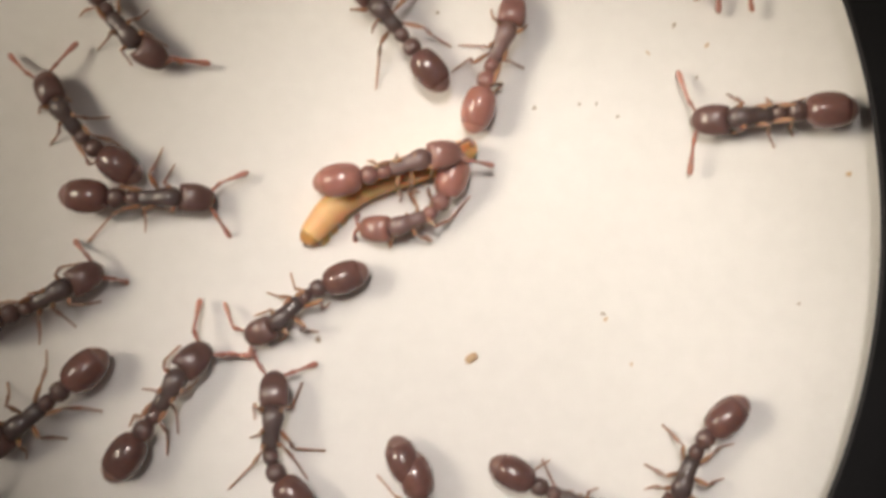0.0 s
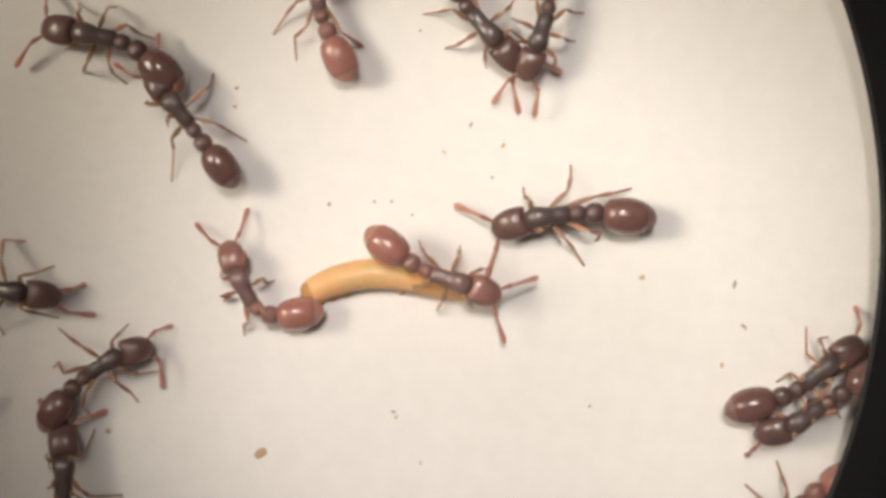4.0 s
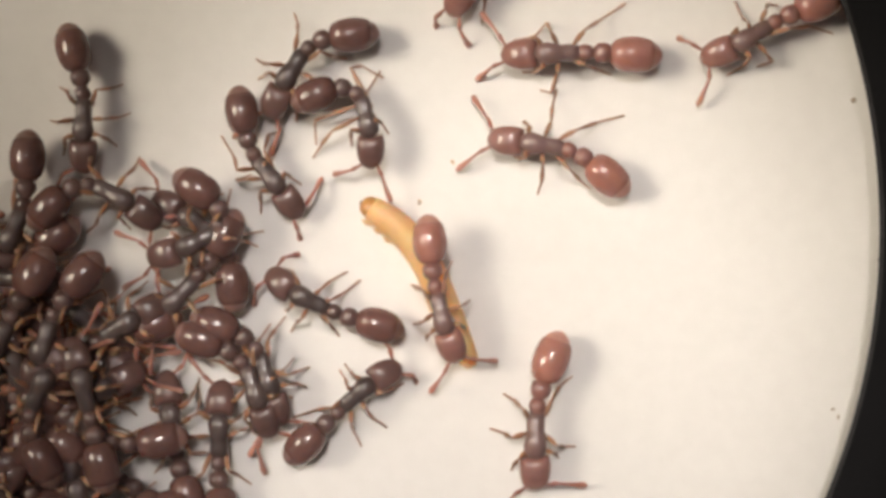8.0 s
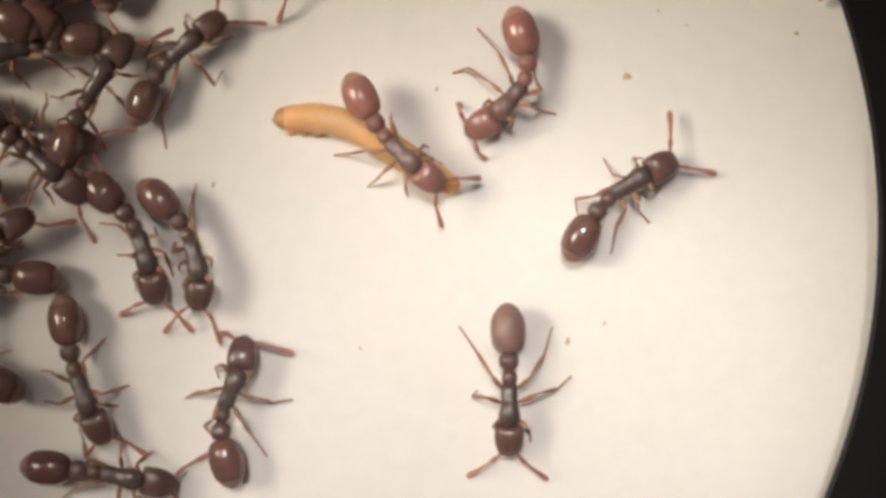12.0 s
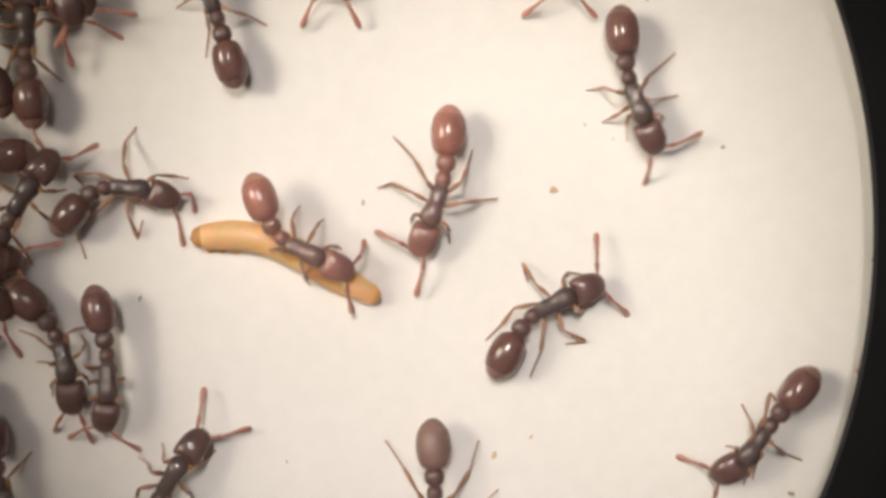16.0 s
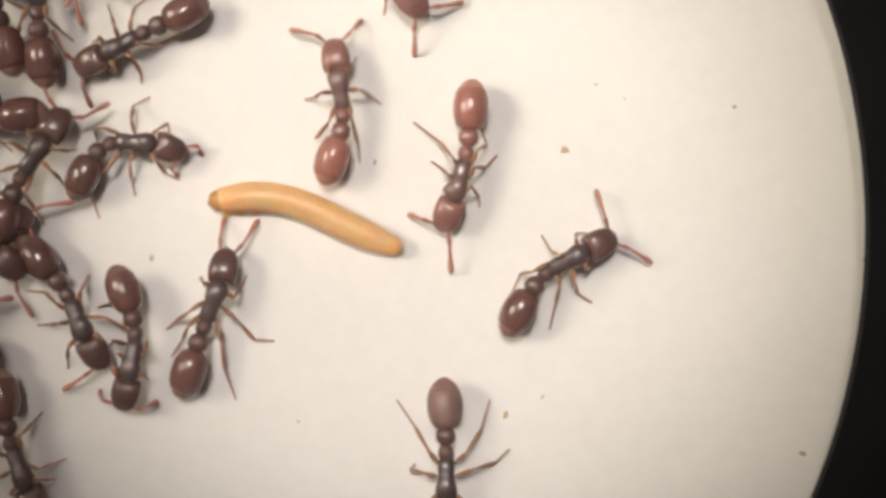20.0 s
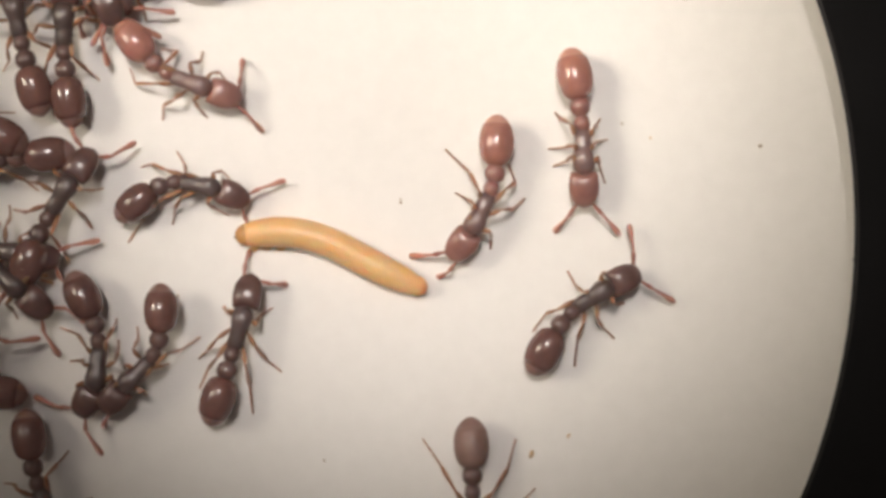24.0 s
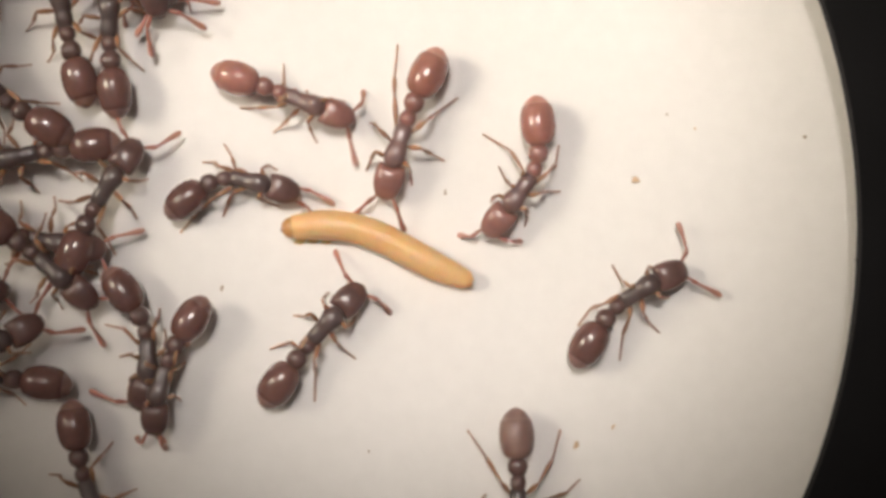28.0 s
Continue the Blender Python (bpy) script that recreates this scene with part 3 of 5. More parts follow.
hold(carrier, 0, (23, -32, 16, 17, 62, 23), [(19, 11, 11, 9, 3, 2), (-9, 12, -15, 32, -16, 45), (-46, 14, -70, 34, -96, 48), (38, -26, 30, -31, -2, -58), (-8, -32, -18, -42, -32, -65), (-34, -28, -37, -47, -51, -69)], -11)
hold(carrier, 2, (44, 22, 48, 26, 9, 9), [(67, 16, 82, 22, 101, 22), (8, 25, 1, 38, -8, 46), (-64, 15, -81, 26, -104, 39), (44, -31, 48, -39, 71, -35), (-33, -63, -44, -88, -47, -119), (-66, -52, -84, -64, -108, -99)], -8)
hold(carrier, 5, (37, 41, 61, 53, 5, 5), [(41, 41, 64, 47, 102, 65), (-12, 65, -12, 72, -4, 98), (-65, 52, -78, 60, -99, 87), (43, -18, 54, -34, 65, -32), (-3, -34, -2, -50, -3, -62), (-60, -39, -69, -51, -93, -67)], -1)
hold(carrier, 6, (50, 56, 34, 40, 48, 31), [(38, 26, 32, 38, 56, 54), (-13, 24, -26, 50, -35, 78), (-33, 16, -48, 22, -67, 34), (37, -18, 44, -30, 56, -30), (-24, -16, -26, -35, -30, -52), (-44, -25, -58, -45, -76, -74)], 10)
hold(carrier, 7, (57, 58, 55, 60, 17, 5), [(23, 21, 48, 34, 78, 49), (-15, 22, -14, 34, -15, 56), (-45, 14, -76, 29, -106, 52), (25, -27, 34, -38, 50, -33), (0, -12, 14, -24, 27, -28), (-32, -15, -47, -40, -63, -63)], 5)
hold(carrier, 10, (35, 40, 30, 34, 60, 60), [(20, 21, 37, 31, 63, 42), (-11, 34, -22, 44, -29, 55), (-62, 25, -98, 44, -143, 61), (20, -27, 23, -45, 47, -42), (10, -19, 31, -34, 42, -47), (-39, -17, -74, -42, -100, -64)], 8)
hold(carrier, 12, (46, 37, 60, 34, 24, 24), [(12, 33, 12, 51, 25, 48), (44, 37, 60, 43, 77, 49), (-61, 30, -73, 39, -89, 56), (43, -43, 55, -50, 75, -59), (-7, -62, -11, -77, -15, -94), (-69, -54, -86, -72, -107, -95)], 6)
hold(carrier, 13, (43, 51, 73, 67, 48, 5), [(34, 33, 33, 42, 49, 50), (-8, 34, -2, 57, 21, 85), (-32, 13, -62, 28, -107, 57), (53, -26, 58, -28, 75, -22), (2, -20, -3, -47, 2, -71), (-30, -13, -57, -39, -84, -69)], 4)
hold(carrier, 16, (74, 88, 58, 49, 51, 27), [(39, 35, 52, 35, 71, 18), (-1, 52, -5, 69, 7, 93), (-49, 46, -54, 61, -55, 101), (19, -30, 15, -44, 41, -50), (19, -41, 27, -56, 55, -78), (-50, -17, -72, -34, -113, -54)], -2)
hold(carrier, 18, (58, 60, 41, 41, 15, 62), [(43, 37, 34, 48, 45, 36), (-19, 30, -22, 49, -18, 72), (-41, 22, -67, 39, -122, 65), (31, -22, 35, -45, 47, -58), (13, -19, 16, -42, 43, -61), (-31, -22, -54, -50, -78, -88)], -3)
hold(carrier, 20, (44, 66, 54, 34, 5, 34), [(31, 13, 58, 22, 81, 22), (-4, 23, -5, 42, -5, 61), (-57, 26, -67, 41, -75, 54), (32, -19, 45, -30, 56, -36), (-7, -29, -18, -52, -42, -77), (-68, -14, -109, -16, -171, -9)], -7)
hold(carrier, 21, (70, 60, 91, 112, 31, 51), [(10, 14, 17, 30, 8, 45), (-34, 11, -54, 26, -87, 41), (-55, 7, -59, 12, -67, 19), (35, -26, 60, -31, 88, -34), (0, -25, 3, -58, 6, -105), (-41, -25, -71, -52, -122, -77)], 3)
hold(carrier, 24, (102, 100, 23, 30, 37, 24), [(29, 28, 35, 35, 51, 27), (-7, 20, -9, 38, -8, 58), (-42, 10, -54, 33, -63, 47), (17, -30, 25, -40, 40, -48), (-17, -40, -33, -50, -37, -81), (-68, -27, -95, -33, -109, -31)], -2)
hold(carrier, 27, (62, 36, 63, 73, 17, 62), [(23, 38, 32, 39, 54, 31), (-17, 45, -17, 52, -7, 64), (-70, 32, -96, 35, -154, 37), (30, -31, 45, -42, 64, -52), (-5, -47, -12, -58, -3, -59), (-70, -39, -77, -46, -89, -77)], -20)
hold(carrier, 28, (59, 91, 60, 54, 53, 8), [(33, 17, 53, 32, 84, 37), (3, 8, -26, 29, -34, 53), (-30, 6, -59, 38, -91, 93), (20, -36, 38, -60, 61, -75), (-10, -31, -31, -59, -47, -86), (-40, -26, -83, -43, -141, -63)], 2)
hold(edge_a, 0, (30, 20, 70, 66, 5, 5), [(39, 26, 49, 43, 45, 53), (-16, 21, -12, 49, -19, 79), (-79, 15, -91, 22, -95, 7), (26, -10, 39, -15, 19, -18), (-18, -17, -31, -36, -47, -68), (-59, -19, -82, -38, -117, -50)], -3)
hold(edge_b, 0, (49, 29, 55, 54, 5, 30), [(16, 20, 0, 32, 9, 41), (-9, 26, -15, 53, -3, 89), (-50, 17, -67, 24, -84, 19), (25, -21, 9, -19, -3, -19), (-23, -20, -32, -34, -36, -52), (-61, -19, -89, -27, -101, -35)], -6)
hold(edge_b, 2, (10, 24, 28, 1, 55, 15), [(25, 30, 34, 33, 67, 52), (-13, 51, -16, 61, -8, 90), (-66, 25, -84, 27, -117, 29), (37, -31, 47, -35, 88, -41), (-11, -40, -16, -52, -12, -76), (-70, -32, -102, -42, -169, -58)], -1)
hold(edge_c, 0, (69, 35, 43, 45, 5, 21), [(26, 19, 32, 32, 66, 29), (-13, 11, -26, 35, -38, 57), (-60, 15, -74, 32, -97, 31), (6, -21, 17, -25, 31, -26), (-19, -15, -42, -30, -78, -55), (-53, -14, -69, -31, -106, -50)], -14)
hold(edge_c, 2, (35, 37, 33, 41, 5, 5), [(26, 19, 32, 32, 66, 29), (-13, 11, -26, 35, -38, 57), (-60, 15, -74, 32, -97, 31), (6, -21, 17, -25, 31, -26), (-19, -15, -42, -30, -78, -55), (-53, -14, -69, -31, -106, -50)], 0)
hold(edge_d, 0, (31, 25, 75, 69, 38, 37), [(32, 25, 33, 37, 2, 36), (-11, 15, -26, 32, -32, 47), (-44, 6, -76, 31, -127, 71), (32, -14, 35, -30, 86, -42), (-15, -30, -33, -38, -36, -92), (-25, -26, -53, -40, -90, -69)], 11)
hold(edge_f, 0, (99, 101, 40, 38, 46, 62), [(25, 22, 29, 36, 66, 27), (-15, 10, -42, 30, -68, 32), (-52, 14, -86, 31, -113, 39), (23, -32, 41, -44, 69, -50), (-7, -27, -9, -44, 1, -73), (-33, -24, -56, -42, -73, -63)], 1)
hold(fringe_a, 7, (82, 106, 87, 112, 46, 59), [(27, 17, 38, 31, 51, 31), (-24, 18, -8, 46, -4, 67), (-45, 26, -50, 39, -57, 32), (38, -24, 49, -22, 55, -7), (-18, -24, -19, -50, -40, -77), (-41, -23, -51, -41, -68, -79)], -13)
hold(fringe_b, 10, (81, 91, 35, 73, 62, 62), [(19, 27, 4, 49, -5, 60), (-21, 17, -20, 34, -23, 50), (-64, 2, -70, 24, -85, 10), (35, -31, 56, -41, 80, -53), (-1, -36, -1, -66, 28, -88), (-32, -34, -50, -43, -59, -68)], -15)
hold(fringe_b, 13, (33, 28, 91, 92, 5, 22), [(24, 23, 18, 33, 33, 41), (-10, 7, -21, 19, -24, 38), (-36, 4, -52, 19, -64, 44), (16, -21, 15, -33, 28, -34), (-19, -18, -33, -41, -19, -68), (-51, -42, -70, -62, -90, -92)], 26)
hold(fringe_b, 18, (79, 69, 96, 110, 24, 48), [(31, 27, 47, 34, 89, 45), (-2, 30, -1, 43, 3, 75), (-33, 26, -59, 28, -111, 31), (36, -26, 59, -34, 41, -27), (3, -12, 12, -37, 8, -77), (-33, -14, -39, -33, -93, -71)], -1)
hold(fringe_b, 20, (66, 66, 67, 87, 41, 5), [(25, 30, 40, 32, 56, 22), (-15, 40, -9, 46, -5, 60), (-50, 23, -53, 25, -125, 22), (23, -28, 43, -42, 62, -44), (-12, -40, -8, -60, -10, -90), (-53, -39, -53, -53, -66, -60)], 0)
hold(fringe_b, 21, (13, 42, 74, 88, 52, 51), [(29, 24, 53, 30, 82, 44), (-8, 33, -2, 43, 3, 63), (-36, 25, -58, 25, -111, 32), (51, -24, 45, -40, 37, -37), (-5, -17, 1, -44, -3, -64), (-33, -13, -42, -32, -63, -64)], -4)
hold(fringe_c, 7, (112, 110, 39, 48, 53, 61), [(31, 29, 43, 27, 65, 23), (0, 21, 2, 26, 3, 39), (-31, 11, -21, 15, -10, 20), (40, -29, 52, -37, 68, -31), (-15, -24, -19, -53, -22, -82), (-58, -19, -77, -40, -98, -48)], 6)
hold(fringe_c, 8, (112, 112, 12, 25, 29, 54), [(13, 28, 46, 30, 60, 39), (-39, 22, -57, 37, -61, 60), (-15, 2, -24, 11, -35, 23), (12, -33, 22, -44, 41, -60), (-19, -35, -29, -47, -35, -51), (-34, -23, -60, -35, -110, -28)], -10)
hold(grappler_a, 10, (44, 22, 48, 26, 9, 9), [(34, 28, 57, 14, 67, 6), (-16, 32, -2, 30, 19, 25), (-48, 27, -56, 19, -65, 9), (24, -31, 46, -51, 55, -64), (-1, -27, 1, -53, -2, -77), (-37, -25, -55, -49, -65, -87)], -11)
hold(grappler_a, 13, (40, 36, 95, 76, 5, 43), [(48, 22, 69, 14, 90, 12), (21, 39, 42, 31, 63, 29), (-13, 27, -22, 26, -31, 32), (36, -27, 47, -35, 62, -39), (-2, -12, -14, -33, -23, -65), (-42, -7, -68, -30, -88, -70)], -2)
hold(grappler_a, 16, (15, 9, 37, 26, 27, 46), [(26, 29, 48, 21, 59, 19), (-9, 33, -21, 38, -32, 34), (-58, 24, -57, 42, -48, 53), (32, -29, 42, -46, 62, -51), (-2, -21, -12, -53, -18, -80), (-37, -17, -58, -47, -75, -76)], -4)
hold(grappler_a, 18, (17, 24, 63, 70, 62, 43), [(22, 27, 43, 16, 64, 12), (1, 30, -12, 43, -28, 58), (-44, 25, -50, 30, -59, 20), (32, -30, 59, -55, 88, -68), (-3, -28, -7, -57, -18, -82), (-36, -26, -63, -46, -79, -81)], -5)
hold(grappler_a, 20, (-3, -30, 83, 82, 62, 14), [(46, 30, 57, 23, 77, 18), (15, 53, 23, 53, 36, 64), (-55, 33, -66, 31, -79, 40), (41, -37, 58, -55, 78, -67), (-12, -39, -16, -57, -22, -79), (-59, -31, -74, -45, -87, -77)], 13)
hold(grappler_a, 21, (14, 7, 49, 67, 12, 36), [(24, 24, 35, 39, 49, 49), (-5, 32, -18, 36, -29, 33), (-38, 25, -46, 30, -60, 36), (32, -25, 49, -46, 88, -61), (1, -22, -5, -50, -11, -88), (-24, -20, -56, -47, -76, -91)], 5)
hold(grappler_a, 24, (35, 62, 61, 78, 5, 5), [(4, 33, 38, 24, 50, 13), (-16, 31, -53, 19, -78, 15), (-65, 15, -79, 17, -93, 15), (31, -30, 45, -42, 57, -48), (-10, -24, -11, -48, -3, -64), (-46, -23, -65, -64, -64, -93)], -23)
hold(grappler_b, 13, (44, 22, 48, 26, 9, 9), [(44, 17, 61, 7, 77, 3), (3, 26, 14, 17, 25, 14), (-75, 10, -106, 12, -172, 43), (34, -29, 44, -47, 64, -59), (1, -33, 10, -50, 20, -61), (-27, -16, -35, -35, -31, -44)], -18)
hold(grappler_b, 20, (101, 112, 92, 89, 62, 62), [(17, 33, 32, 27, 55, 24), (-24, 26, -30, 16, -39, 10), (-117, -51, -119, -77, -81, -93), (17, -27, 12, -43, 6, -53), (-15, -28, -3, -46, 5, -58), (-35, -36, -24, -50, -15, -56)], -2)
hold(grappler_b, 21, (98, 112, 60, 104, 62, 49), [(17, 33, 32, 24, 44, 20), (-24, 19, -10, 16, 2, 13), (-66, 12, -73, 3, -83, -5), (30, -26, 45, -41, 57, -54), (-2, -22, -3, -42, 4, -61), (-54, -34, -61, -55, -59, -79)], 0)
hold(grappler_b, 24, (7, -4, 22, 76, 62, 62), [(5, 36, 38, 45, 55, 37), (-32, 14, -48, 26, -58, 29), (-69, 14, -78, 19, -108, 27), (38, -12, 60, -15, 77, -16), (-3, -31, 27, -26, 44, -35), (-32, -31, -67, -83, -97, -142)], 9)
hold(head_guard, 10, (79, 73, 29, 37, 5, 62), [(14, 19, 22, 26, 44, 27), (-23, 7, -17, 27, -20, 50), (-60, 12, -73, 25, -108, 27), (30, -24, 39, -38, 49, -67), (-14, -23, -28, -43, -25, -69), (-49, -30, -79, -57, -98, -84)], 6)
hold(head_guard, 12, (42, 46, 40, 40, 54, 5), [(28, 29, 33, 53, 42, 61), (-29, 28, -38, 44, -45, 52), (-55, 21, -71, 30, -81, 25), (39, -33, 55, -30, 79, -34), (1, -53, -3, -66, 2, -83), (-74, -47, -89, -50, -143, -96)], 1)
hold(head_guard, 13, (7, 11, 85, 86, 5, 5), [(15, 26, 15, 35, 32, 35), (-29, 22, 4, 36, 50, 60), (-35, 17, -55, 43, -79, 47), (18, -24, 32, -32, 62, -38), (-9, -25, -9, -44, -1, -50), (-36, -26, -72, -61, -99, -117)], -6)
hold(head_guard, 16, (27, -54, 44, 55, 39, 5), [(54, 35, 75, 32, 114, 30), (-20, 52, -21, 66, -24, 90), (-79, 24, -99, 17, -103, 0), (17, -18, 25, -27, 48, -38), (0, -59, 3, -60, 19, -71), (-65, -55, -80, -63, -87, -129)], -9)
hold(head_guard, 18, (38, -23, 3, 33, 5, 28), [(49, 30, 65, 26, 86, 20), (-15, 30, -23, 50, -19, 84), (-63, 25, -85, 33, -99, 13), (20, -12, 36, -27, 55, -42), (-6, -25, -3, -57, 20, -82), (-49, -23, -76, -51, -89, -123)], -13)
hold(head_guard, 20, (19, -53, 110, 29, 59, 62), [(45, 28, 48, 35, 52, 32), (-10, 43, -12, 53, -1, 82), (-64, 24, -81, 22, -85, 3), (43, -38, 47, -45, 79, -66), (-7, -41, -11, -61, -3, -116), (-53, -54, -73, -69, -78, -134)], -10)
hold(head_guard, 21, (49, 112, 19, 68, 62, 52), [(26, 25, 10, 33, 28, 32), (-4, 19, -9, 48, 13, 77), (-53, -4, -73, 8, -82, 0), (22, -28, 32, -37, 44, -41), (1, -35, 3, -70, 27, -102), (-20, -35, -54, -72, -65, -132)], 2)
hold(head_guard, 24, (56, 47, 46, 52, 5, 46), [(21, 27, 31, 36, 43, 26), (-25, 15, -55, 49, -84, 73), (-74, 15, -99, 20, -137, 8), (23, -32, 36, -39, 61, -46), (-27, -29, -44, -54, -45, -96), (-63, -39, -93, -75, -126, -146)], -8)
hold(head_guard, 27, (47, -17, 13, 15, 30, 51), [(20, 35, 35, 45, 54, 43), (-51, 46, -66, 53, -91, 78), (-84, 26, -105, 11, -136, 7), (21, -31, 34, -38, 60, -44), (-35, -55, -41, -70, -28, -90), (-67, -60, -84, -90, -105, -149)], -1)
hold(head_guard, 28, (4, -13, 9, 23, 5, 35), [(19, 27, 24, 36, 46, 30), (-29, 18, -57, 53, -88, 81), (-61, 17, -85, 26, -139, 14), (23, -24, 37, -33, 75, -37), (-21, -24, -47, -55, -47, -88), (-51, -35, -93, -75, -130, -137)], -2)
hold(helper_a, 0, (44, 22, 48, 26, 9, 9), [(29, 24, 40, 39, 60, 51), (-14, 16, -19, 36, -36, 78), (-48, 24, -57, 37, -78, 59), (34, -27, 52, -27, 64, -31), (-18, -15, -21, -30, -23, -61), (-59, -16, -72, -30, -95, -23)], 15)
hold(helper_a, 2, (88, 93, 23, 21, 11, 40), [(24, 29, 44, 37, 55, 43), (-25, 38, -24, 46, -25, 57), (-67, 28, -76, 39, -111, 63), (25, -32, 35, -37, 39, -46), (-33, -49, -34, -57, -48, -73), (-88, -33, -99, -38, -118, -33)], 9)
hold(helper_b, 0, (67, -27, 37, 86, 5, 5), [(23, 30, 47, 33, 65, 26), (-8, 30, -4, 44, -11, 63), (-58, 25, -51, 44, -66, 43), (12, -21, 28, -34, 47, -40), (-31, -17, -7, -38, 5, -62), (-58, -6, -44, -25, -57, -51)], -20)
hold(helper_b, 2, (34, 2, 53, 97, 43, 5), [(34, 32, 46, 39, 53, 42), (-28, 51, -41, 73, -58, 99), (-80, 18, -101, 28, -119, 35), (19, -36, 33, -42, 62, -63), (-8, -47, -8, -54, -1, -71), (-47, -37, -59, -43, -57, -75)], -13)
hold(helper_c, 0, (-60, -60, -47, -60, 62, 62), [(16, -6, 24, -3, 28, -10), (-29, -19, -27, -32, -34, -53), (-58, -20, -59, -33, -60, -44), (48, 35, 46, 24, 39, 21), (-7, 26, -15, 34, -22, 31), (-49, 23, -66, 23, -123, -4)], -15)
hold(helper_c, 5, (58, 40, 52, 34, 9, 9), [(32, 27, 40, 33, 52, 38), (2, 32, 1, 45, -2, 60), (-55, 21, -67, 34, -80, 52), (37, -28, 49, -31, 64, -34), (-2, -37, -6, -51, -14, -68), (-61, -21, -77, -35, -94, -56)], 0)
hold(lone_worker, 10, (54, 52, 56, 50, 5, 5), [(25, 22, 34, 25, 57, 17), (-11, 20, -15, 43, -16, 70), (-66, 18, -81, 14, -118, -10), (26, -26, 36, -41, 51, -48), (-11, -28, -12, -61, -1, -99), (-40, -28, -58, -57, -91, -96)], -2)
hold(lone_worker, 13, (65, 67, 33, 35, 5, 5), [(24, 24, 26, 35, 53, 24), (-15, 18, -22, 41, -12, 77), (-71, 15, -82, 23, -101, 11), (24, -24, 38, -37, 54, -37), (-6, -24, -11, -57, 0, -89), (-28, -22, -51, -44, -90, -87)], -3)
hold(lone_worker, 16, (69, 64, 69, 54, 5, 23), [(30, 37, 45, 36, 59, 27), (-23, 58, -18, 63, -21, 84), (-73, 26, -96, 12, -129, -1), (28, -31, 42, -37, 54, -34), (-14, -63, -2, -63, 5, -85), (-52, -44, -55, -53, -88, -91)], -4)
hold(lone_worker, 21, (80, 81, 42, 53, 5, 5), [(25, 24, 32, 32, 54, 23), (-16, 11, -28, 39, -22, 73), (-62, 11, -79, 17, -104, 3), (17, -24, 32, -35, 49, -38), (-10, -33, -15, -60, 0, -89), (-37, -30, -58, -61, -88, -98)], 1)
hold(lone_worker, 24, (66, 72, 61, 56, 5, 5), [(28, 23, 41, 25, 52, 14), (-15, 16, -19, 41, -12, 74), (-63, 16, -89, 19, -127, 3), (23, -28, 40, -46, 47, -47), (-16, -32, -15, -65, -7, -92), (-46, -31, -65, -51, -96, -91)], -6)
hold(lone_worker, 27, (41, 81, 48, 41, 5, 5), [(28, 23, 41, 25, 52, 14), (-15, 16, -19, 41, -12, 74), (-63, 16, -89, 19, -127, 3), (23, -28, 40, -46, 47, -47), (-16, -32, -15, -65, -7, -92), (-46, -31, -65, -51, -96, -91)], -10)
hold(pale_worker, 12, (43, 48, 53, 52, 5, 6), [(38, 34, 62, 41, 82, 43), (-21, 53, -25, 79, -45, 111), (-59, 46, -78, 57, -123, 75), (30, -24, 46, -29, 42, -23), (-15, -41, -14, -52, -23, -55), (-64, -38, -81, -49, -122, -78)], 1)
hold(pale_worker, 13, (44, 22, 48, 26, 9, 9), [(22, 23, 43, 26, 65, 26), (-23, 48, -24, 80, -38, 109), (-48, 28, -70, 54, -118, 78), (28, -28, 38, -38, 19, -28), (-20, -28, -19, -44, -23, -56), (-54, -18, -80, -44, -133, -73)], 1)
hold(pale_worker, 21, (44, 22, 48, 26, 9, 9), [(18, 25, 34, 27, 50, 30), (-23, 45, -23, 76, -35, 108), (-43, 25, -69, 51, -119, 77), (23, -24, 39, -28, 50, -26), (-18, -26, -13, -42, -16, -59), (-53, -19, -79, -47, -130, -73)], 1)
hold(queued_a, 2, (38, 57, 81, 69, 5, 36), [(30, 27, 46, 25, 64, 29), (1, 49, 11, 60, 15, 62), (-38, 42, -37, 51, -60, 68), (32, -34, 45, -52, 58, -63), (-15, -38, -9, -57, -19, -61), (-58, -28, -68, -21, -96, -18)], -1)
hold(queued_b, 2, (44, 22, 48, 26, 9, 9), [(44, 40, 59, 42, 72, 33), (0, 22, -1, 34, -9, 48), (-39, 42, -49, 61, -95, 105), (41, -31, 48, -47, 54, -58), (2, -62, 5, -73, 24, -93), (-67, -42, -82, -48, -123, -64)], 1)
hold(side_guard, 12, (61, 96, 95, 99, 62, 5), [(36, 37, 19, 43, 1, 33), (-21, 36, -30, 49, -44, 64), (-63, 6, -78, 16, -97, 2), (46, -22, 25, -21, 12, -18), (4, -46, 3, -59, 8, -84), (-41, -39, -56, -52, -74, -75)], 22)
hold(side_guard, 13, (6, -1, 53, 72, 33, 5), [(45, 32, 44, 44, 20, 30), (-5, 27, -20, 52, -30, 73), (-60, 22, -78, 36, -94, 29), (20, -24, 32, -26, 52, -26), (-9, -30, -16, -46, -21, -79), (-32, -19, -57, -22, -95, -49)], 2)
hold(side_guard, 16, (29, 34, 44, 37, 5, 5), [(16, 24, 19, 39, 27, 48), (-9, 27, -13, 53, -14, 67), (-40, 29, -70, 38, -90, 39), (34, -23, 44, -29, 80, -41), (-6, -25, -23, -47, -37, -66), (-45, -20, -65, -37, -79, -56)], -4)
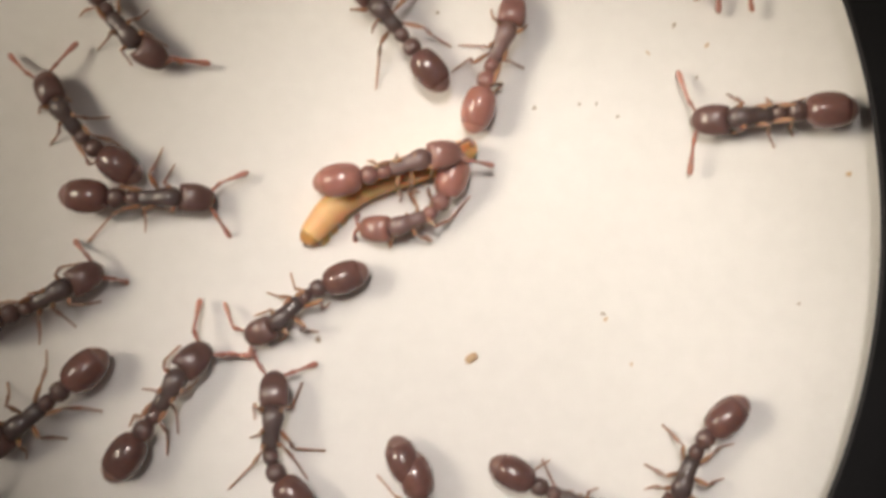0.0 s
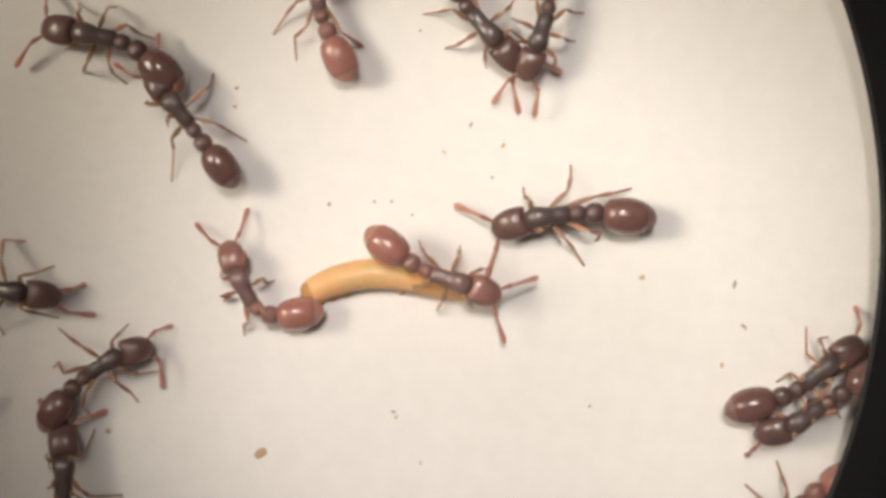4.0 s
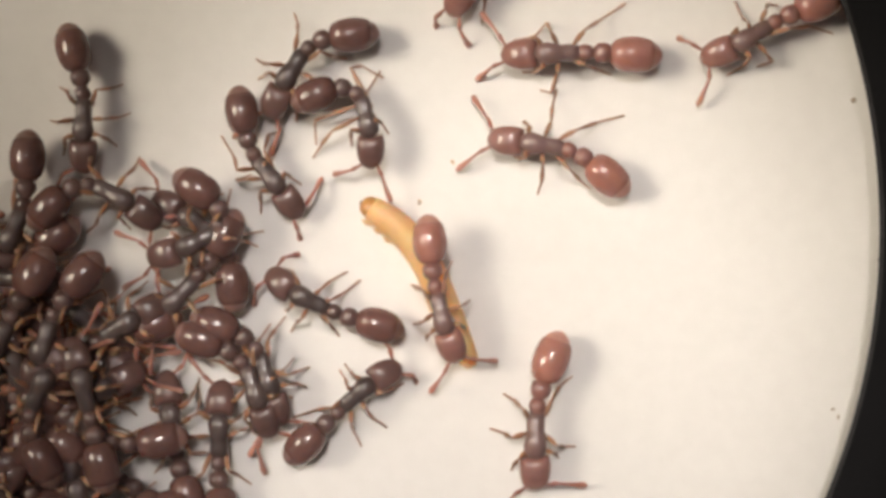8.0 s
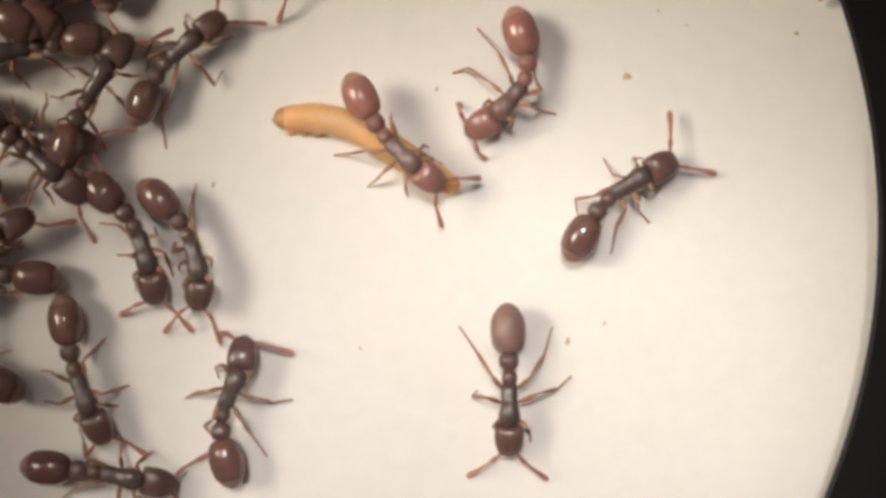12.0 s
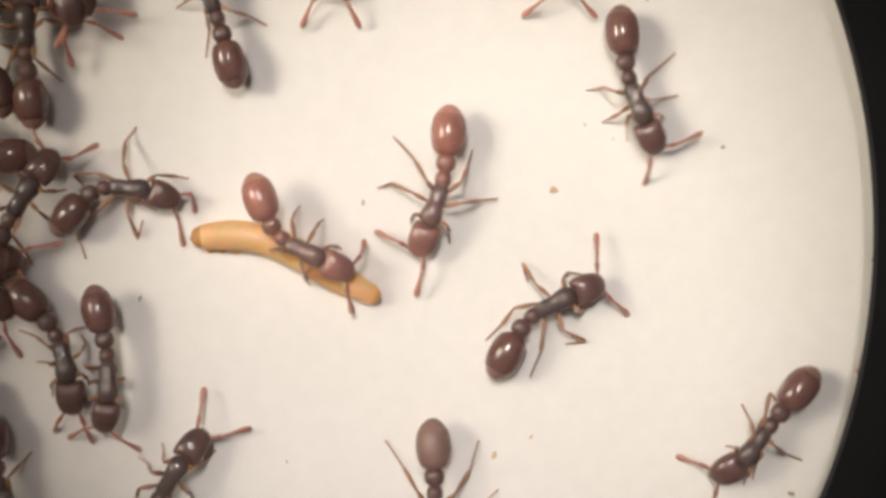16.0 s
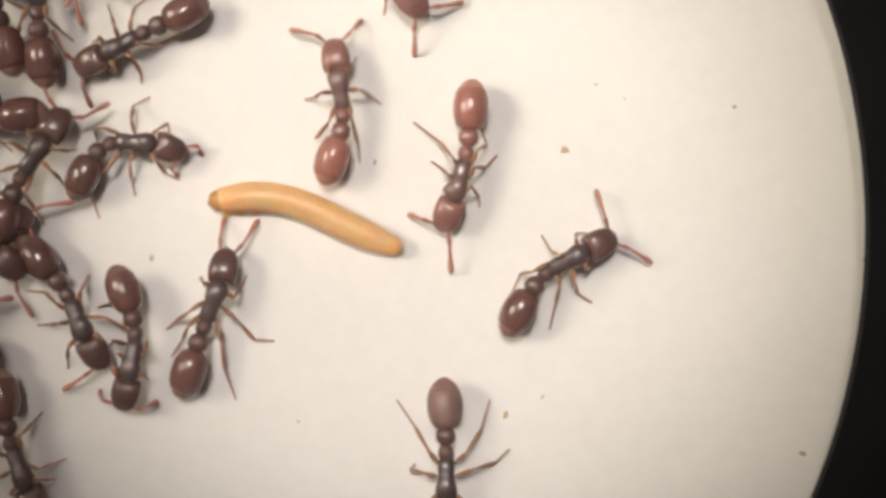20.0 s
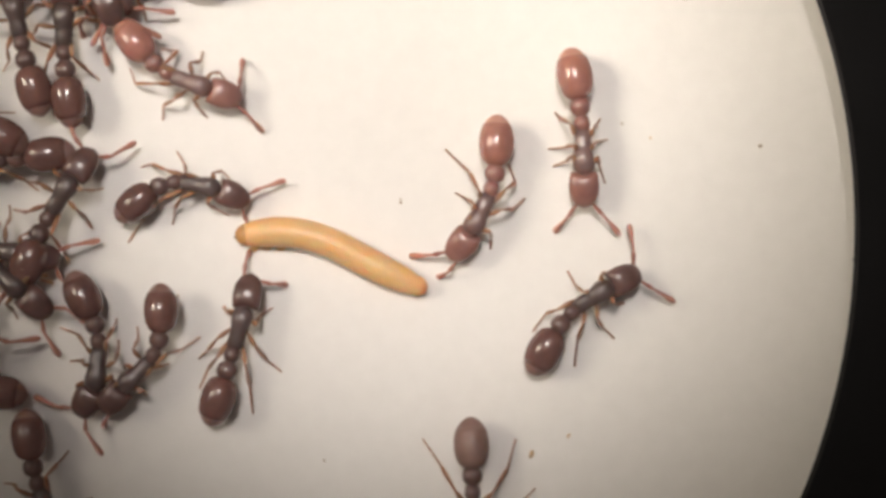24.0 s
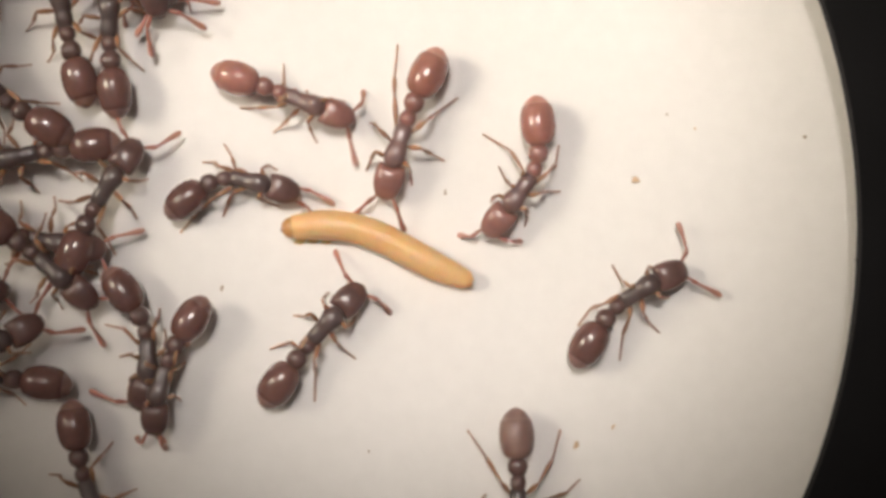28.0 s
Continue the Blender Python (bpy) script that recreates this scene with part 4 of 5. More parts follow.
hold(side_guard, 18, (15, 26, 39, 41, 35, 21), [(37, 27, 26, 37, 24, 27), (-21, 26, -41, 46, -59, 57), (-49, 16, -77, 39, -133, 43), (40, -28, 43, -27, 71, -33), (-4, -38, -26, -62, -42, -95), (-50, -27, -95, -48, -164, -86)], -1)
hold(side_guard, 20, (9, 8, 36, 18, 29, 5), [(25, 26, 27, 34, 8, 26), (-35, 34, -49, 45, -71, 60), (-60, 24, -87, 31, -126, 41), (19, -35, 36, -32, 69, -34), (-20, -57, -28, -66, -39, -99), (-72, -43, -98, -53, -158, -97)], 11)
hold(side_guard, 21, (24, 24, 11, 20, 5, 56), [(32, 25, 30, 35, 14, 26), (-24, 17, -36, 35, -68, 59), (-60, 16, -89, 32, -129, 39), (14, -34, 34, -33, 61, -36), (-26, -41, -37, -61, -48, -96), (-61, -32, -100, -50, -168, -89)], 1)
hold(side_guard, 24, (3, -1, 100, 73, 46, 53), [(23, 28, 24, 35, 5, 18), (-31, 33, -56, 47, -79, 61), (-65, 23, -93, 39, -138, 46), (10, -31, 24, -25, 46, -42), (-26, -39, -48, -62, -63, -94), (-65, -32, -106, -44, -174, -70)], 6)
hold(side_guard, 27, (55, 14, 32, 18, 48, 5), [(19, 26, 42, 39, 54, 29), (-39, 47, -53, 59, -71, 79), (-62, 26, -91, 36, -127, 45), (28, -30, 37, -30, 45, -32), (-21, -43, -31, -61, -31, -94), (-52, -39, -63, -48, -74, -81)], 3)
hold(side_guard, 28, (89, 67, 71, 87, 19, 44), [(25, 18, 28, 36, 62, 36), (-3, 20, -31, 40, -50, 81), (-47, 8, -69, 33, -107, 48), (22, -31, 34, -32, 53, -23), (-6, -23, -14, -47, -13, -87), (-42, -19, -71, -37, -115, -72)], -1)
hold(still_worker, 0, (78, 83, 57, 69, 5, 5), [(17, 15, 21, 21, 33, 14), (-23, 18, -35, 39, -50, 67), (-52, 15, -70, 30, -86, 48), (11, -23, 13, -31, 24, -48), (-21, -13, -40, -28, -54, -51), (-63, -9, -92, -20, -118, -22)], -9)
hold(still_worker, 2, (80, 70, 67, 70, 13, 5), [(21, 25, 32, 29, 34, 25), (-26, 36, -41, 46, -61, 75), (-64, 27, -84, 37, -90, 42), (20, -29, 31, -36, 32, -52), (-33, -40, -48, -50, -47, -72), (-80, -29, -115, -34, -155, -57)], -1)
hold(still_worker, 5, (49, 46, 33, 30, 19, 19), [(11, 19, 16, 22, 21, 22), (-26, 45, -30, 55, -37, 69), (-62, 34, -70, 36, -82, 46), (26, -31, 34, -45, 29, -61), (-40, -37, -46, -53, -54, -69), (-90, -21, -119, -21, -154, -19)], 9)
hold(tail_guard, 10, (100, 112, 8, 63, 17, 14), [(6, 15, 29, 28, 41, 30), (-8, 17, -20, 38, -39, 63), (-49, 14, -77, 14, -120, -4), (38, -24, 49, -32, 57, -39), (2, -24, -22, -68, -8, -116), (-27, -26, -56, -54, -89, -124)], -18)
hold(tail_guard, 12, (78, 92, 95, 93, 62, 62), [(23, 27, 35, 32, 40, 17), (-15, 33, -22, 44, -36, 66), (-41, 24, -60, 17, -73, 0), (23, -26, 34, -29, 49, -32), (-4, -64, 0, -86, 17, -107), (-45, -48, -55, -66, -66, -125)], -13)
hold(tail_guard, 13, (111, 94, 78, 104, 40, 37), [(26, 13, 36, 23, 52, 26), (-12, 21, -12, 39, -15, 66), (-41, 23, -68, 16, -106, 10), (19, -28, 28, -38, 41, -31), (-9, -17, -15, -54, -7, -113), (-32, -17, -59, -59, -86, -108)], 1)
hold(tail_guard, 16, (14, 7, 99, 86, 5, 19), [(25, 34, 43, 42, 64, 52), (-22, 47, -31, 63, -42, 84), (-59, 33, -82, 32, -127, 30), (25, -28, 42, -32, 46, -29), (-11, -56, -12, -70, -4, -101), (-49, -43, -63, -55, -85, -93)], 2)
hold(tail_guard, 18, (14, -22, 9, 41, 52, 49), [(0, 27, 17, 38, 45, 47), (-25, 27, -33, 47, -61, 71), (-59, 24, -85, 30, -112, 17), (6, -14, 26, -22, 39, -28), (-12, -22, -17, -51, -11, -110), (-39, -22, -70, -57, -90, -107)], 1)
hold(tail_guard, 20, (22, 22, 89, 76, 5, 50), [(-2, 25, 12, 38, 30, 48), (-28, 19, -37, 37, -74, 58), (-61, 17, -75, 28, -107, 11), (14, -15, 30, -24, 39, -25), (-4, -14, -20, -40, -23, -60), (-35, -20, -62, -58, -86, -121)], -5)
hold(tail_guard, 21, (20, -21, -6, 38, 42, 52), [(-2, 25, 12, 38, 30, 48), (-28, 19, -37, 37, -74, 58), (-61, 17, -75, 28, -107, 11), (14, -15, 30, -24, 39, -25), (-4, -14, -20, -40, -23, -60), (-35, -20, -62, -58, -86, -121)], 1)
hold(tail_guard, 24, (0, -17, 42, 47, 47, 24), [(18, 31, 29, 40, 42, 45), (-24, 29, -35, 48, -64, 60), (-62, 21, -80, 31, -96, 17), (17, -12, 32, -21, 34, -20), (-14, -17, -20, -42, -17, -63), (-40, -21, -68, -60, -81, -118)], -6)
hold(tail_guard, 27, (27, 20, 40, 23, 24, 24), [(11, 33, 19, 38, 41, 41), (-56, 49, -66, 53, -89, 64), (-84, 20, -105, 10, -114, -11), (29, -31, 38, -30, 39, -19), (-21, -48, -23, -58, -10, -38), (-44, -47, -53, -68, -48, -113)], 10)
hold(tail_guard, 28, (112, 112, 10, 45, 57, 50), [(16, 26, 36, 49, 66, 59), (-10, 19, -32, 37, -61, 74), (-61, 20, -85, 24, -119, 6), (24, -24, 40, -36, 51, -24), (-2, -18, -12, -42, -21, -59), (-34, -17, -53, -54, -51, -105)], -1)
hold(tangled_b, 8, (27, 21, 60, 69, 5, 35), [(6, 17, 14, 24, 50, 40), (-42, 1, -63, 26, -101, 59), (-98, -7, -102, 13, -72, 49), (15, -37, 42, -44, 73, -52), (8, -66, 25, -95, 44, -118), (-21, -70, -21, -101, 24, -108)], -4)
hold(top_guard, 27, (32, 23, 39, 31, 32, 35), [(29, 29, 43, 36, 60, 44), (-7, 40, -6, 58, -3, 82), (-57, 35, -75, 42, -118, 73), (21, -37, 46, -42, 65, -44), (-18, -43, -27, -58, -26, -64), (-77, -32, -111, -44, -169, -58)], 4)
hold(walker_a, 5, (32, 31, 46, 52, 27, 5), [(24, 29, 35, 34, 63, 36), (0, 43, 3, 63, 15, 90), (-57, 41, -81, 51, -114, 64), (14, -31, 22, -34, 44, -34), (-12, -40, -18, -58, -21, -82), (-57, -36, -72, -45, -87, -62)], -13)
hold(walker_a, 6, (81, 79, 49, 53, 20, 17), [(29, 26, 55, 30, 87, 39), (-17, 29, -22, 48, -29, 74), (-65, 21, -110, 33, -165, 57), (32, -23, 58, -42, 96, -44), (-19, -22, -33, -45, -61, -74), (-46, -19, -79, -51, -122, -91)], 1)
hold(walker_a, 7, (26, 54, 25, -23, 42, 62), [(21, 18, 45, 34, 83, 46), (-22, 17, -41, 42, -54, 73), (-43, 16, -61, 35, -99, 67), (27, -26, 15, -32, 4, -33), (-18, -21, -15, -39, -13, -52), (-64, -17, -78, -27, -91, -33)], -1)
hold(walker_b, 5, (55, 44, 52, 19, 5, 8), [(27, 29, 36, 44, 53, 46), (-10, 38, -15, 55, -18, 72), (-62, 24, -79, 37, -98, 42), (38, -17, 46, -12, 50, -7), (-8, -47, -15, -54, -22, -75), (-45, -33, -63, -30, -82, -25)], 12)
hold(walker_b, 6, (-10, 49, 92, 44, 62, 38), [(31, 32, 30, 52, 54, 57), (6, 28, 0, 51, -10, 74), (-37, 22, -76, 39, -120, 60), (37, -11, 49, -10, 69, 9), (5, -17, -5, -34, -7, -68), (-40, -16, -60, -19, -94, -12)], 34)
hold(walker_b, 7, (112, 112, -21, 11, 54, 42), [(34, 26, 30, 53, 1, 60), (-6, 26, -2, 46, 1, 63), (-39, 18, -70, 36, -108, 73), (35, -21, 67, -31, 89, -20), (-1, -17, -12, -39, -18, -73), (-31, -13, -54, -24, -74, -15)], -6)
hold(walker_b, 8, (70, 43, 54, 54, 10, 49), [(24, 32, 40, 42, 83, 36), (-3, 37, -16, 58, 8, 52), (-69, 26, -97, 35, -127, 58), (19, -24, 22, -23, 28, -13), (-4, -28, -18, -49, -21, -73), (-45, -29, -65, -35, -81, -24)], -12)
hold(walker_c, 6, (30, 66, 40, 30, 5, 5), [(36, 28, 44, 33, 34, 14), (-20, 17, -45, 50, -63, 61), (-41, 25, -67, 37, -89, 48), (40, -28, 48, -41, 47, -35), (-9, -25, -11, -47, -16, -83), (-54, -20, -109, -28, -169, -37)], -5)
hold(walker_c, 7, (36, 21, 26, 35, 9, 29), [(15, 23, 20, 25, 24, 19), (-12, 20, -17, 43, -23, 53), (-25, 16, -29, 49, -38, 86), (16, -27, 34, -41, 62, -46), (-24, -28, -47, -60, -77, -85), (-48, -27, -76, -47, -127, -57)], -5)
hold(walker_c, 8, (21, 29, 59, 51, 36, 5), [(27, 25, 45, 29, 77, 22), (4, 44, 6, 55, 28, 58), (-53, 27, -72, 27, -92, 32), (34, -24, 46, -33, 76, -31), (9, -33, 13, -55, 31, -40), (-50, -39, -79, -60, -128, -92)], -2)
hold(walker_d, 6, (78, 91, 42, 54, 5, 62), [(46, 17, 38, 23, 16, 16), (-12, 16, -20, 38, -29, 48), (-59, 17, -84, 35, -101, 34), (9, -26, 20, -34, 34, -42), (-12, -26, -10, -49, -13, -88), (-38, -25, -69, -51, -126, -93)], -4)
hold(walker_d, 7, (86, 86, 61, 72, 22, 41), [(35, 33, 43, 40, 33, 26), (-6, 22, -7, 44, -3, 76), (-30, 14, -31, 31, -39, 50), (12, -24, 20, -35, 40, -50), (-17, -31, -31, -58, -53, -79), (-58, -19, -91, -15, -129, -5)], 18)
hold(walker_d, 8, (33, 41, 60, 47, 5, 5), [(25, 25, 38, 29, 49, 20), (-9, 43, -11, 56, -10, 80), (-60, 40, -80, 51, -109, 65), (28, -32, 38, -41, 20, -32), (-11, -45, -11, -63, -14, -96), (-63, -39, -85, -51, -132, -74)], -2)
hold(walker_f, 0, (18, 27, -60, -21, 5, 62), [(27, 23, 40, 29, 67, 37), (-2, 21, -7, 38, -10, 59), (-42, 30, -55, 47, -58, 68), (25, -17, 14, -30, 47, -35), (-7, -15, -22, -39, -19, -72), (-61, -7, -84, -31, -86, -46)], 14)
hold(walker_h, 13, (74, 75, 16, 23, 5, 17), [(16, 24, 19, 28, 19, 18), (-12, 19, -18, 43, -18, 82), (-40, 8, -64, 22, -98, 44), (17, -22, 30, -26, 51, -31), (-14, -17, -30, -45, -39, -80), (-44, -18, -84, -33, -128, -37)], 8)
hold(walker_h, 16, (51, 47, 53, 38, 43, 32), [(40, 20, 56, 34, 74, 44), (3, 18, 18, 32, 30, 36), (-25, 22, -26, 57, -34, 90), (23, -25, 21, -24, 24, -26), (-23, -15, -38, -23, -44, -39), (-57, -21, -76, -24, -94, -4)], -23)
hold(walker_i, 16, (78, 89, 27, 30, 5, 39), [(32, 26, 44, 37, 41, 45), (6, 25, 3, 59, 14, 101), (-24, 10, -46, 46, -66, 111), (11, -26, 43, -34, 75, -41), (2, -35, 3, -46, 4, -62), (-36, -34, -55, -45, -61, -71)], -3)
hold(walker_j, 18, (62, 57, 46, 52, 34, 5), [(50, 19, 67, 34, 91, 45), (-9, 24, -7, 49, -3, 75), (-38, 24, -71, 54, -132, 75), (50, -18, 67, -20, 96, -19), (-9, -15, -10, -30, -10, -53), (-43, -10, -71, -30, -152, -60)], 1)
hold(walker_k, 18, (26, 30, 55, 64, 5, 19), [(27, 21, 23, 32, 46, 59), (-4, 16, -8, 34, -7, 53), (-38, 7, -47, 21, -48, 36), (26, -17, 23, -21, 42, -34), (-6, -15, -15, -33, -8, -60), (-47, -24, -65, -29, -73, -43)], 18)
hold(walker_k, 21, (64, 70, 41, 24, 37, 31), [(27, 21, 23, 32, 46, 59), (-4, 16, -8, 34, -7, 53), (-38, 7, -47, 21, -48, 36), (26, -17, 23, -21, 42, -34), (-6, -15, -15, -33, -8, -60), (-47, -24, -65, -29, -73, -43)], 30)
hold(walker_k, 24, (43, 42, 35, 36, 5, 31), [(9, 25, 34, 35, 74, 49), (-17, 18, -23, 37, -28, 65), (-44, 19, -65, 43, -112, 76), (4, -20, 19, -34, 22, -57), (-12, -16, -11, -28, -11, -51), (-45, -20, -63, -36, -105, -62)], 1)
hold(wrestler_a, 6, (37, 45, 35, 112, 43, 62), [(29, 35, 42, 44, 58, 30), (10, 19, 6, 41, 41, 73), (-36, 12, -39, 26, -66, 24), (41, -13, 60, -4, 96, 13), (10, -26, 36, -17, 69, -4), (-28, -33, -37, -34, -53, -40)], -7)
hold(wrestler_b, 6, (28, 52, 51, 51, 62, 62), [(37, 12, 47, 14, 55, 8), (-10, 7, -8, 27, -4, 56), (-49, 15, -66, 35, -64, 63), (42, -36, 55, -49, 77, -52), (-15, -27, -17, -50, -17, -77), (-64, -25, -90, -37, -110, -44)], -17)

RED = {"gaster": RED_GASTER, "gaster_tip": RED_TIP, "thorax": RED_THORAX, "head": RED_HEAD, "petiole": RED_NODE, "postpetiole": RED_NODE, "jaw_left": RED_HEAD, "jaw_right": RED_HEAD}


def redden(*ants):
    """Ants with a lighter and redder skin than the rest: part their own tone, part glare put into the colour."""
    for one in ants:
        for slot, mat in RED.items():
            holder = one.slot[slot].material_slots[0]
            holder.link, holder.material = "OBJECT", mat


redden(tail_guard, top_guard, carrier, helper_a, walker_a, walker_b, walker_c, walker_d, walker_e, walker_k, helper_c)

for slot in ("gaster", "gaster_tip"):
    holder = pale_worker.slot[slot].material_slots[0]
    holder.link, holder.material = "OBJECT", DULL

crowd = []


def settled(x, y, heading, neck, tail, z, drift=0.0):
    """One ant of the crowd, at rest but for a drift of some millimetres as the crowd draws back."""
    one = ant("dark worker ant packed among others in the crowd", 300 + len(crowd), 0.98, neck, tail, "ants in the crowd")
    crowd.append((one, x, y, heading, z, drift))


def gather_crowd():
    settled(-6.347, 6.745, -152, -14, 120, 0.3)
    settled(-6.598, 5.948, -133, -2, 16, 0.2)
    settled(-6.392, 7.012, 148, 6, -52, 0)
    settled(-5.305, 4.808, -71, -6, 53, 0.1)
    settled(-5.991, 3.9, 90, -1, 7, 0)
    settled(-6.694, 4.031, 101, -1, 5, 0)
    settled(-5.486, 4.625, -67, -6, 50, 0.15)
    settled(-7.312, 1.807, -168, 1, -6, 0.1)
    settled(-5.984, 1.385, 58, -1, 10, 0.15)
    settled(-6.831, 0.553, -10, 3, -24, 0.1)
    settled(-7.732, 2.897, 136, -2, 15, 0.25)
    settled(-6.768, 0.134, -41, -1, 7, 0.2)
    settled(-6.239, -3.262, -69, 2, -13, 0)
    settled(-8.058, -1.382, 172, 0, 1, 0)
    settled(-7.64, -0.963, 28, 0, 2, 0.3)
    settled(-5.668, -4.472, -10, -1, 6, 0)
    settled(-8.256, -0.235, 6, 0, -3, 0.15)
    settled(-9.083, 6.824, -110, -2, 21, 0.1)
    settled(-7.595, 7.39, -27, -9, 75, 0.2)
    settled(-7.434, 5.466, 33, -1, 12, 0.3)
    settled(-7.786, 4.478, 29, 1, -12, 0.25)
    settled(-7.945, 5.539, -36, -2, 21, 0.1)
    rng = random.Random(4)
    for i in range(26):
        level = (0.0, 0.28, 0.5)[i % 3]
        settled(rng.uniform(-11.3, -8.7), rng.uniform(0.9, 7.2), rng.uniform(-180, 180), rng.uniform(-15, 15), rng.uniform(-60, 60), level)
    # The fringe, which draws back later on.
    for i in range(26):
        level = (0.14, 0.4, 0.62)[i % 3]
        settled(rng.uniform(-9.4, -7.7), rng.uniform(2.6, 5.6), rng.uniform(-180, 180), rng.uniform(-15, 15), rng.uniform(-60, 60), level, 1.5)
    for i in range(4):
        settled(rng.uniform(-9.4, -8.2), rng.uniform(-2.9, -0.8), rng.uniform(-180, 180), rng.uniform(-15, 15), rng.uniform(-60, 60), 0.1, 1.0)


gather_crowd()


# ---- what moves ----
def motions():
    # The dish is pushed about by hand: seconds, millimetres, degrees.
    slides = [(0, 7.353, -13.666, -3.59), (0.5, 6.505, -14.725, -4.19), (1, 6.162, -15.166, -4.65), (1.5, 6.162, -15.166, -4.65), (2, 6.145, -15.14, -4.65), (2.5, 5.782, -15.17, -4.7), (4.5, 3.13, -15.253, -4.89), (5, 2.06, -12.779, -3.83), (5.5, 1.548, -10.97, -3.12), (6, 1.502, -10.754, -3.05), (6.5, 1.232, -9.373, -2.34), (7, 1.083, -8.12, -1.53), (7.5, 2.222, -7.415, -1.53), (8, 2.579, -6.803, -1.53), (8.5, 2.392, -6.556, -1.53), (9, -0.357, -5.466, 0), (9.5, 0.935, -2.763, 0), (10, 1.87, -1.938, 0), (10.5, 2.61, -1.224, 0), (11, 2.236, -0.927, 0), (11.5, 1.454, 0.493, 0), (12, 0.935, 1.105, 0), (12.5, 0.298, 0.961, 0), (13, -0.06, 0.179, 0), (13.5, -0.093, 0.17, 0), (15.5, -0.187, -0.612, 0), (16, -0.17, -0.604, 0), (16.5, -0.238, -0.587, 0), (17, -0.289, -0.604, 0), (17.5, -0.306, -0.587, 0), (18, 0.051, -1.08, 0), (18.5, 0.128, -0.774, 0), (19, 0.06, 0, 0), (19.5, 0.009, -0.017, 0), (20, 0, 0, 0), (20.5, -0.068, 0, 0), (21, -0.119, -0.111, 0), (21.5, -0.043, -0.357, 0), (23.5, 0.332, -0.638, 0), (24, 0.391, -0.587, 0), (24.5, 0.621, -0.493, 0), (25, 0.995, -0.264, 0), (25.5, 0.995, -0.264, 0), (26, 1.114, -0.349, 0), (26.5, 1.139, -0.4, 0), (27, 1.088, -0.485, 0), (27.5, 1.062, -0.468, 0), (28, 1.062, -0.451, 0)]

    def carried_by_dish(t, x, y, heading, z=0.0, roll=0.0):
        dx, dy, turn = glide(slides, t)
        return eyepiece(t) @ pose(dx / 1000, dy / 1000, 0, 0, 0, turn) @ pose(x / 1000, y / 1000, z / 1000, 0, 0, heading)

    walk(dish, [(t, carried_by_dish(t, 0, 0, 0)) for t in HALVES])
    for ob, x, y, heading in crumbs:
        walk(ob, [(t, carried_by_dish(t, x, y, heading)) for t in HALVES])

    # The eyepiece shifts a little against the lens.
    shift = (HIGH - STOP_Z) / HIGH * K
    rims = ((0, 1558), (8, 1556), (9, 1554), (12, 1553), (13, 1547), (16, 1545), (17, 1527), (18, 1528), (19, 1533), (20, 1530), (21, 1515), (23.5, 1515), (24, 1512), (25, 1517), (28, 1516))
    walk(stop, [(t, eyepiece(t) @ pose((glide(rims, t)[0] - 1230 - 784) * shift, (441 - 405) * shift, 0)) for t in HALVES])

    # The larva: the middle of its chord, and the way its head points.
    drag = [(0, -9.014, 13.959, -147), (1, -8.891, 14.162, -150), (2, -8.495, 14.444, -116), (2.5, -8.199, 14.873, -123), (4.5, -5.035, 13.732, -200),
        (5, -4.625, 12.823, -249), (5.5, -4.231, 11.777, -214), (6, -3.598, 10.927, -221), (6.5, -3.142, 10.058, -249), (7, -3.328, 8.325, -263),
        (7.5, -3.412, 7.145, -255), (8, -3.111, 6.183, -235), (8.5, -3.021, 5.083, -262), (9, -3.263, 4.302, -284), (9.5, -3.265, 3.635, -264),
        (10, -3.417, 3.287, -267), (10.5, -3.221, 2.303, -236), (11, -2.792, 1.39, -237), (11.5, -2.435, 0.653, -234), (12, -2.05, 0.32, -201),
        (12.5, -2.076, 0.27, -201), (13, -2.14, 0.466, -222), (13.5, -2.085, 0.504, -216), (15.5, -2.156, 0.38, -199), (16, -2.156, 0.325, -198),
        (17, -2.05, 0.414, -200), (18, -2.023, 0.329, -197), (18.5, -2.011, 0.297, -199), (19, -2.032, 0.324, -196), (20, -2.027, 0.354, -194),
        (21, -2.034, 0.363, -196), (21.5, -2.014, 0.382, -197), (23.5, -2.042, 0.372, -196), (24, -2.035, 0.384, -196), (25, -2.027, 0.369, -194),
        (26, -2.02, 0.34, -195), (27, -2.019, 0.375, -195), (28, -2.015, 0.354, -196)]
    walk(larva, [(t, carried_by_dish(t, *glide(drag, t))) for t in HALVES])

    def crawl(one, rows):
        """Rows of seconds, millimetres on the dish, and degrees of heading, neck and tail."""
        def lift(t):
            down = max(0.0, min(1.0, (19.9 - t) / 0.9)) if one is carrier else 1.0
            return one.hung * K * 1000 * down

        def near(t):
            """1 at a held stance, 0 between stances."""
            return max([0.0] + [1 - abs(t - h) / 0.4 for h in one.held])

        walk(one.root, [(t, carried_by_dish(t, *glide(rows, t)[:3], lift(t))) for t in HALVES])
        turns = [(t, glide(rows, t)) for t in HALVES]
        if len(rows) > 1 or one.held:
            for k, slot in enumerate(("head", "petiole", "postpetiole", "gaster")):
                walk(one.slot[slot], [(t, spine_poses(r[3] + glide(one.nod, t)[0], r[4])[k]) for t, r in turns])
        calm = 0.35 if one.held else 1.0
        phase, rate = [one.rng.uniform(0, 6) for side in SIDES], [one.rng.uniform(2.0, 4.0) for side in SIDES]

        def sway(t):
            return [calm * (6 * math.sin(rate[k] * t + phase[k]) + 4 * math.sin(5.3 * t + 2 * phase[k])) for k in (0, 1)]

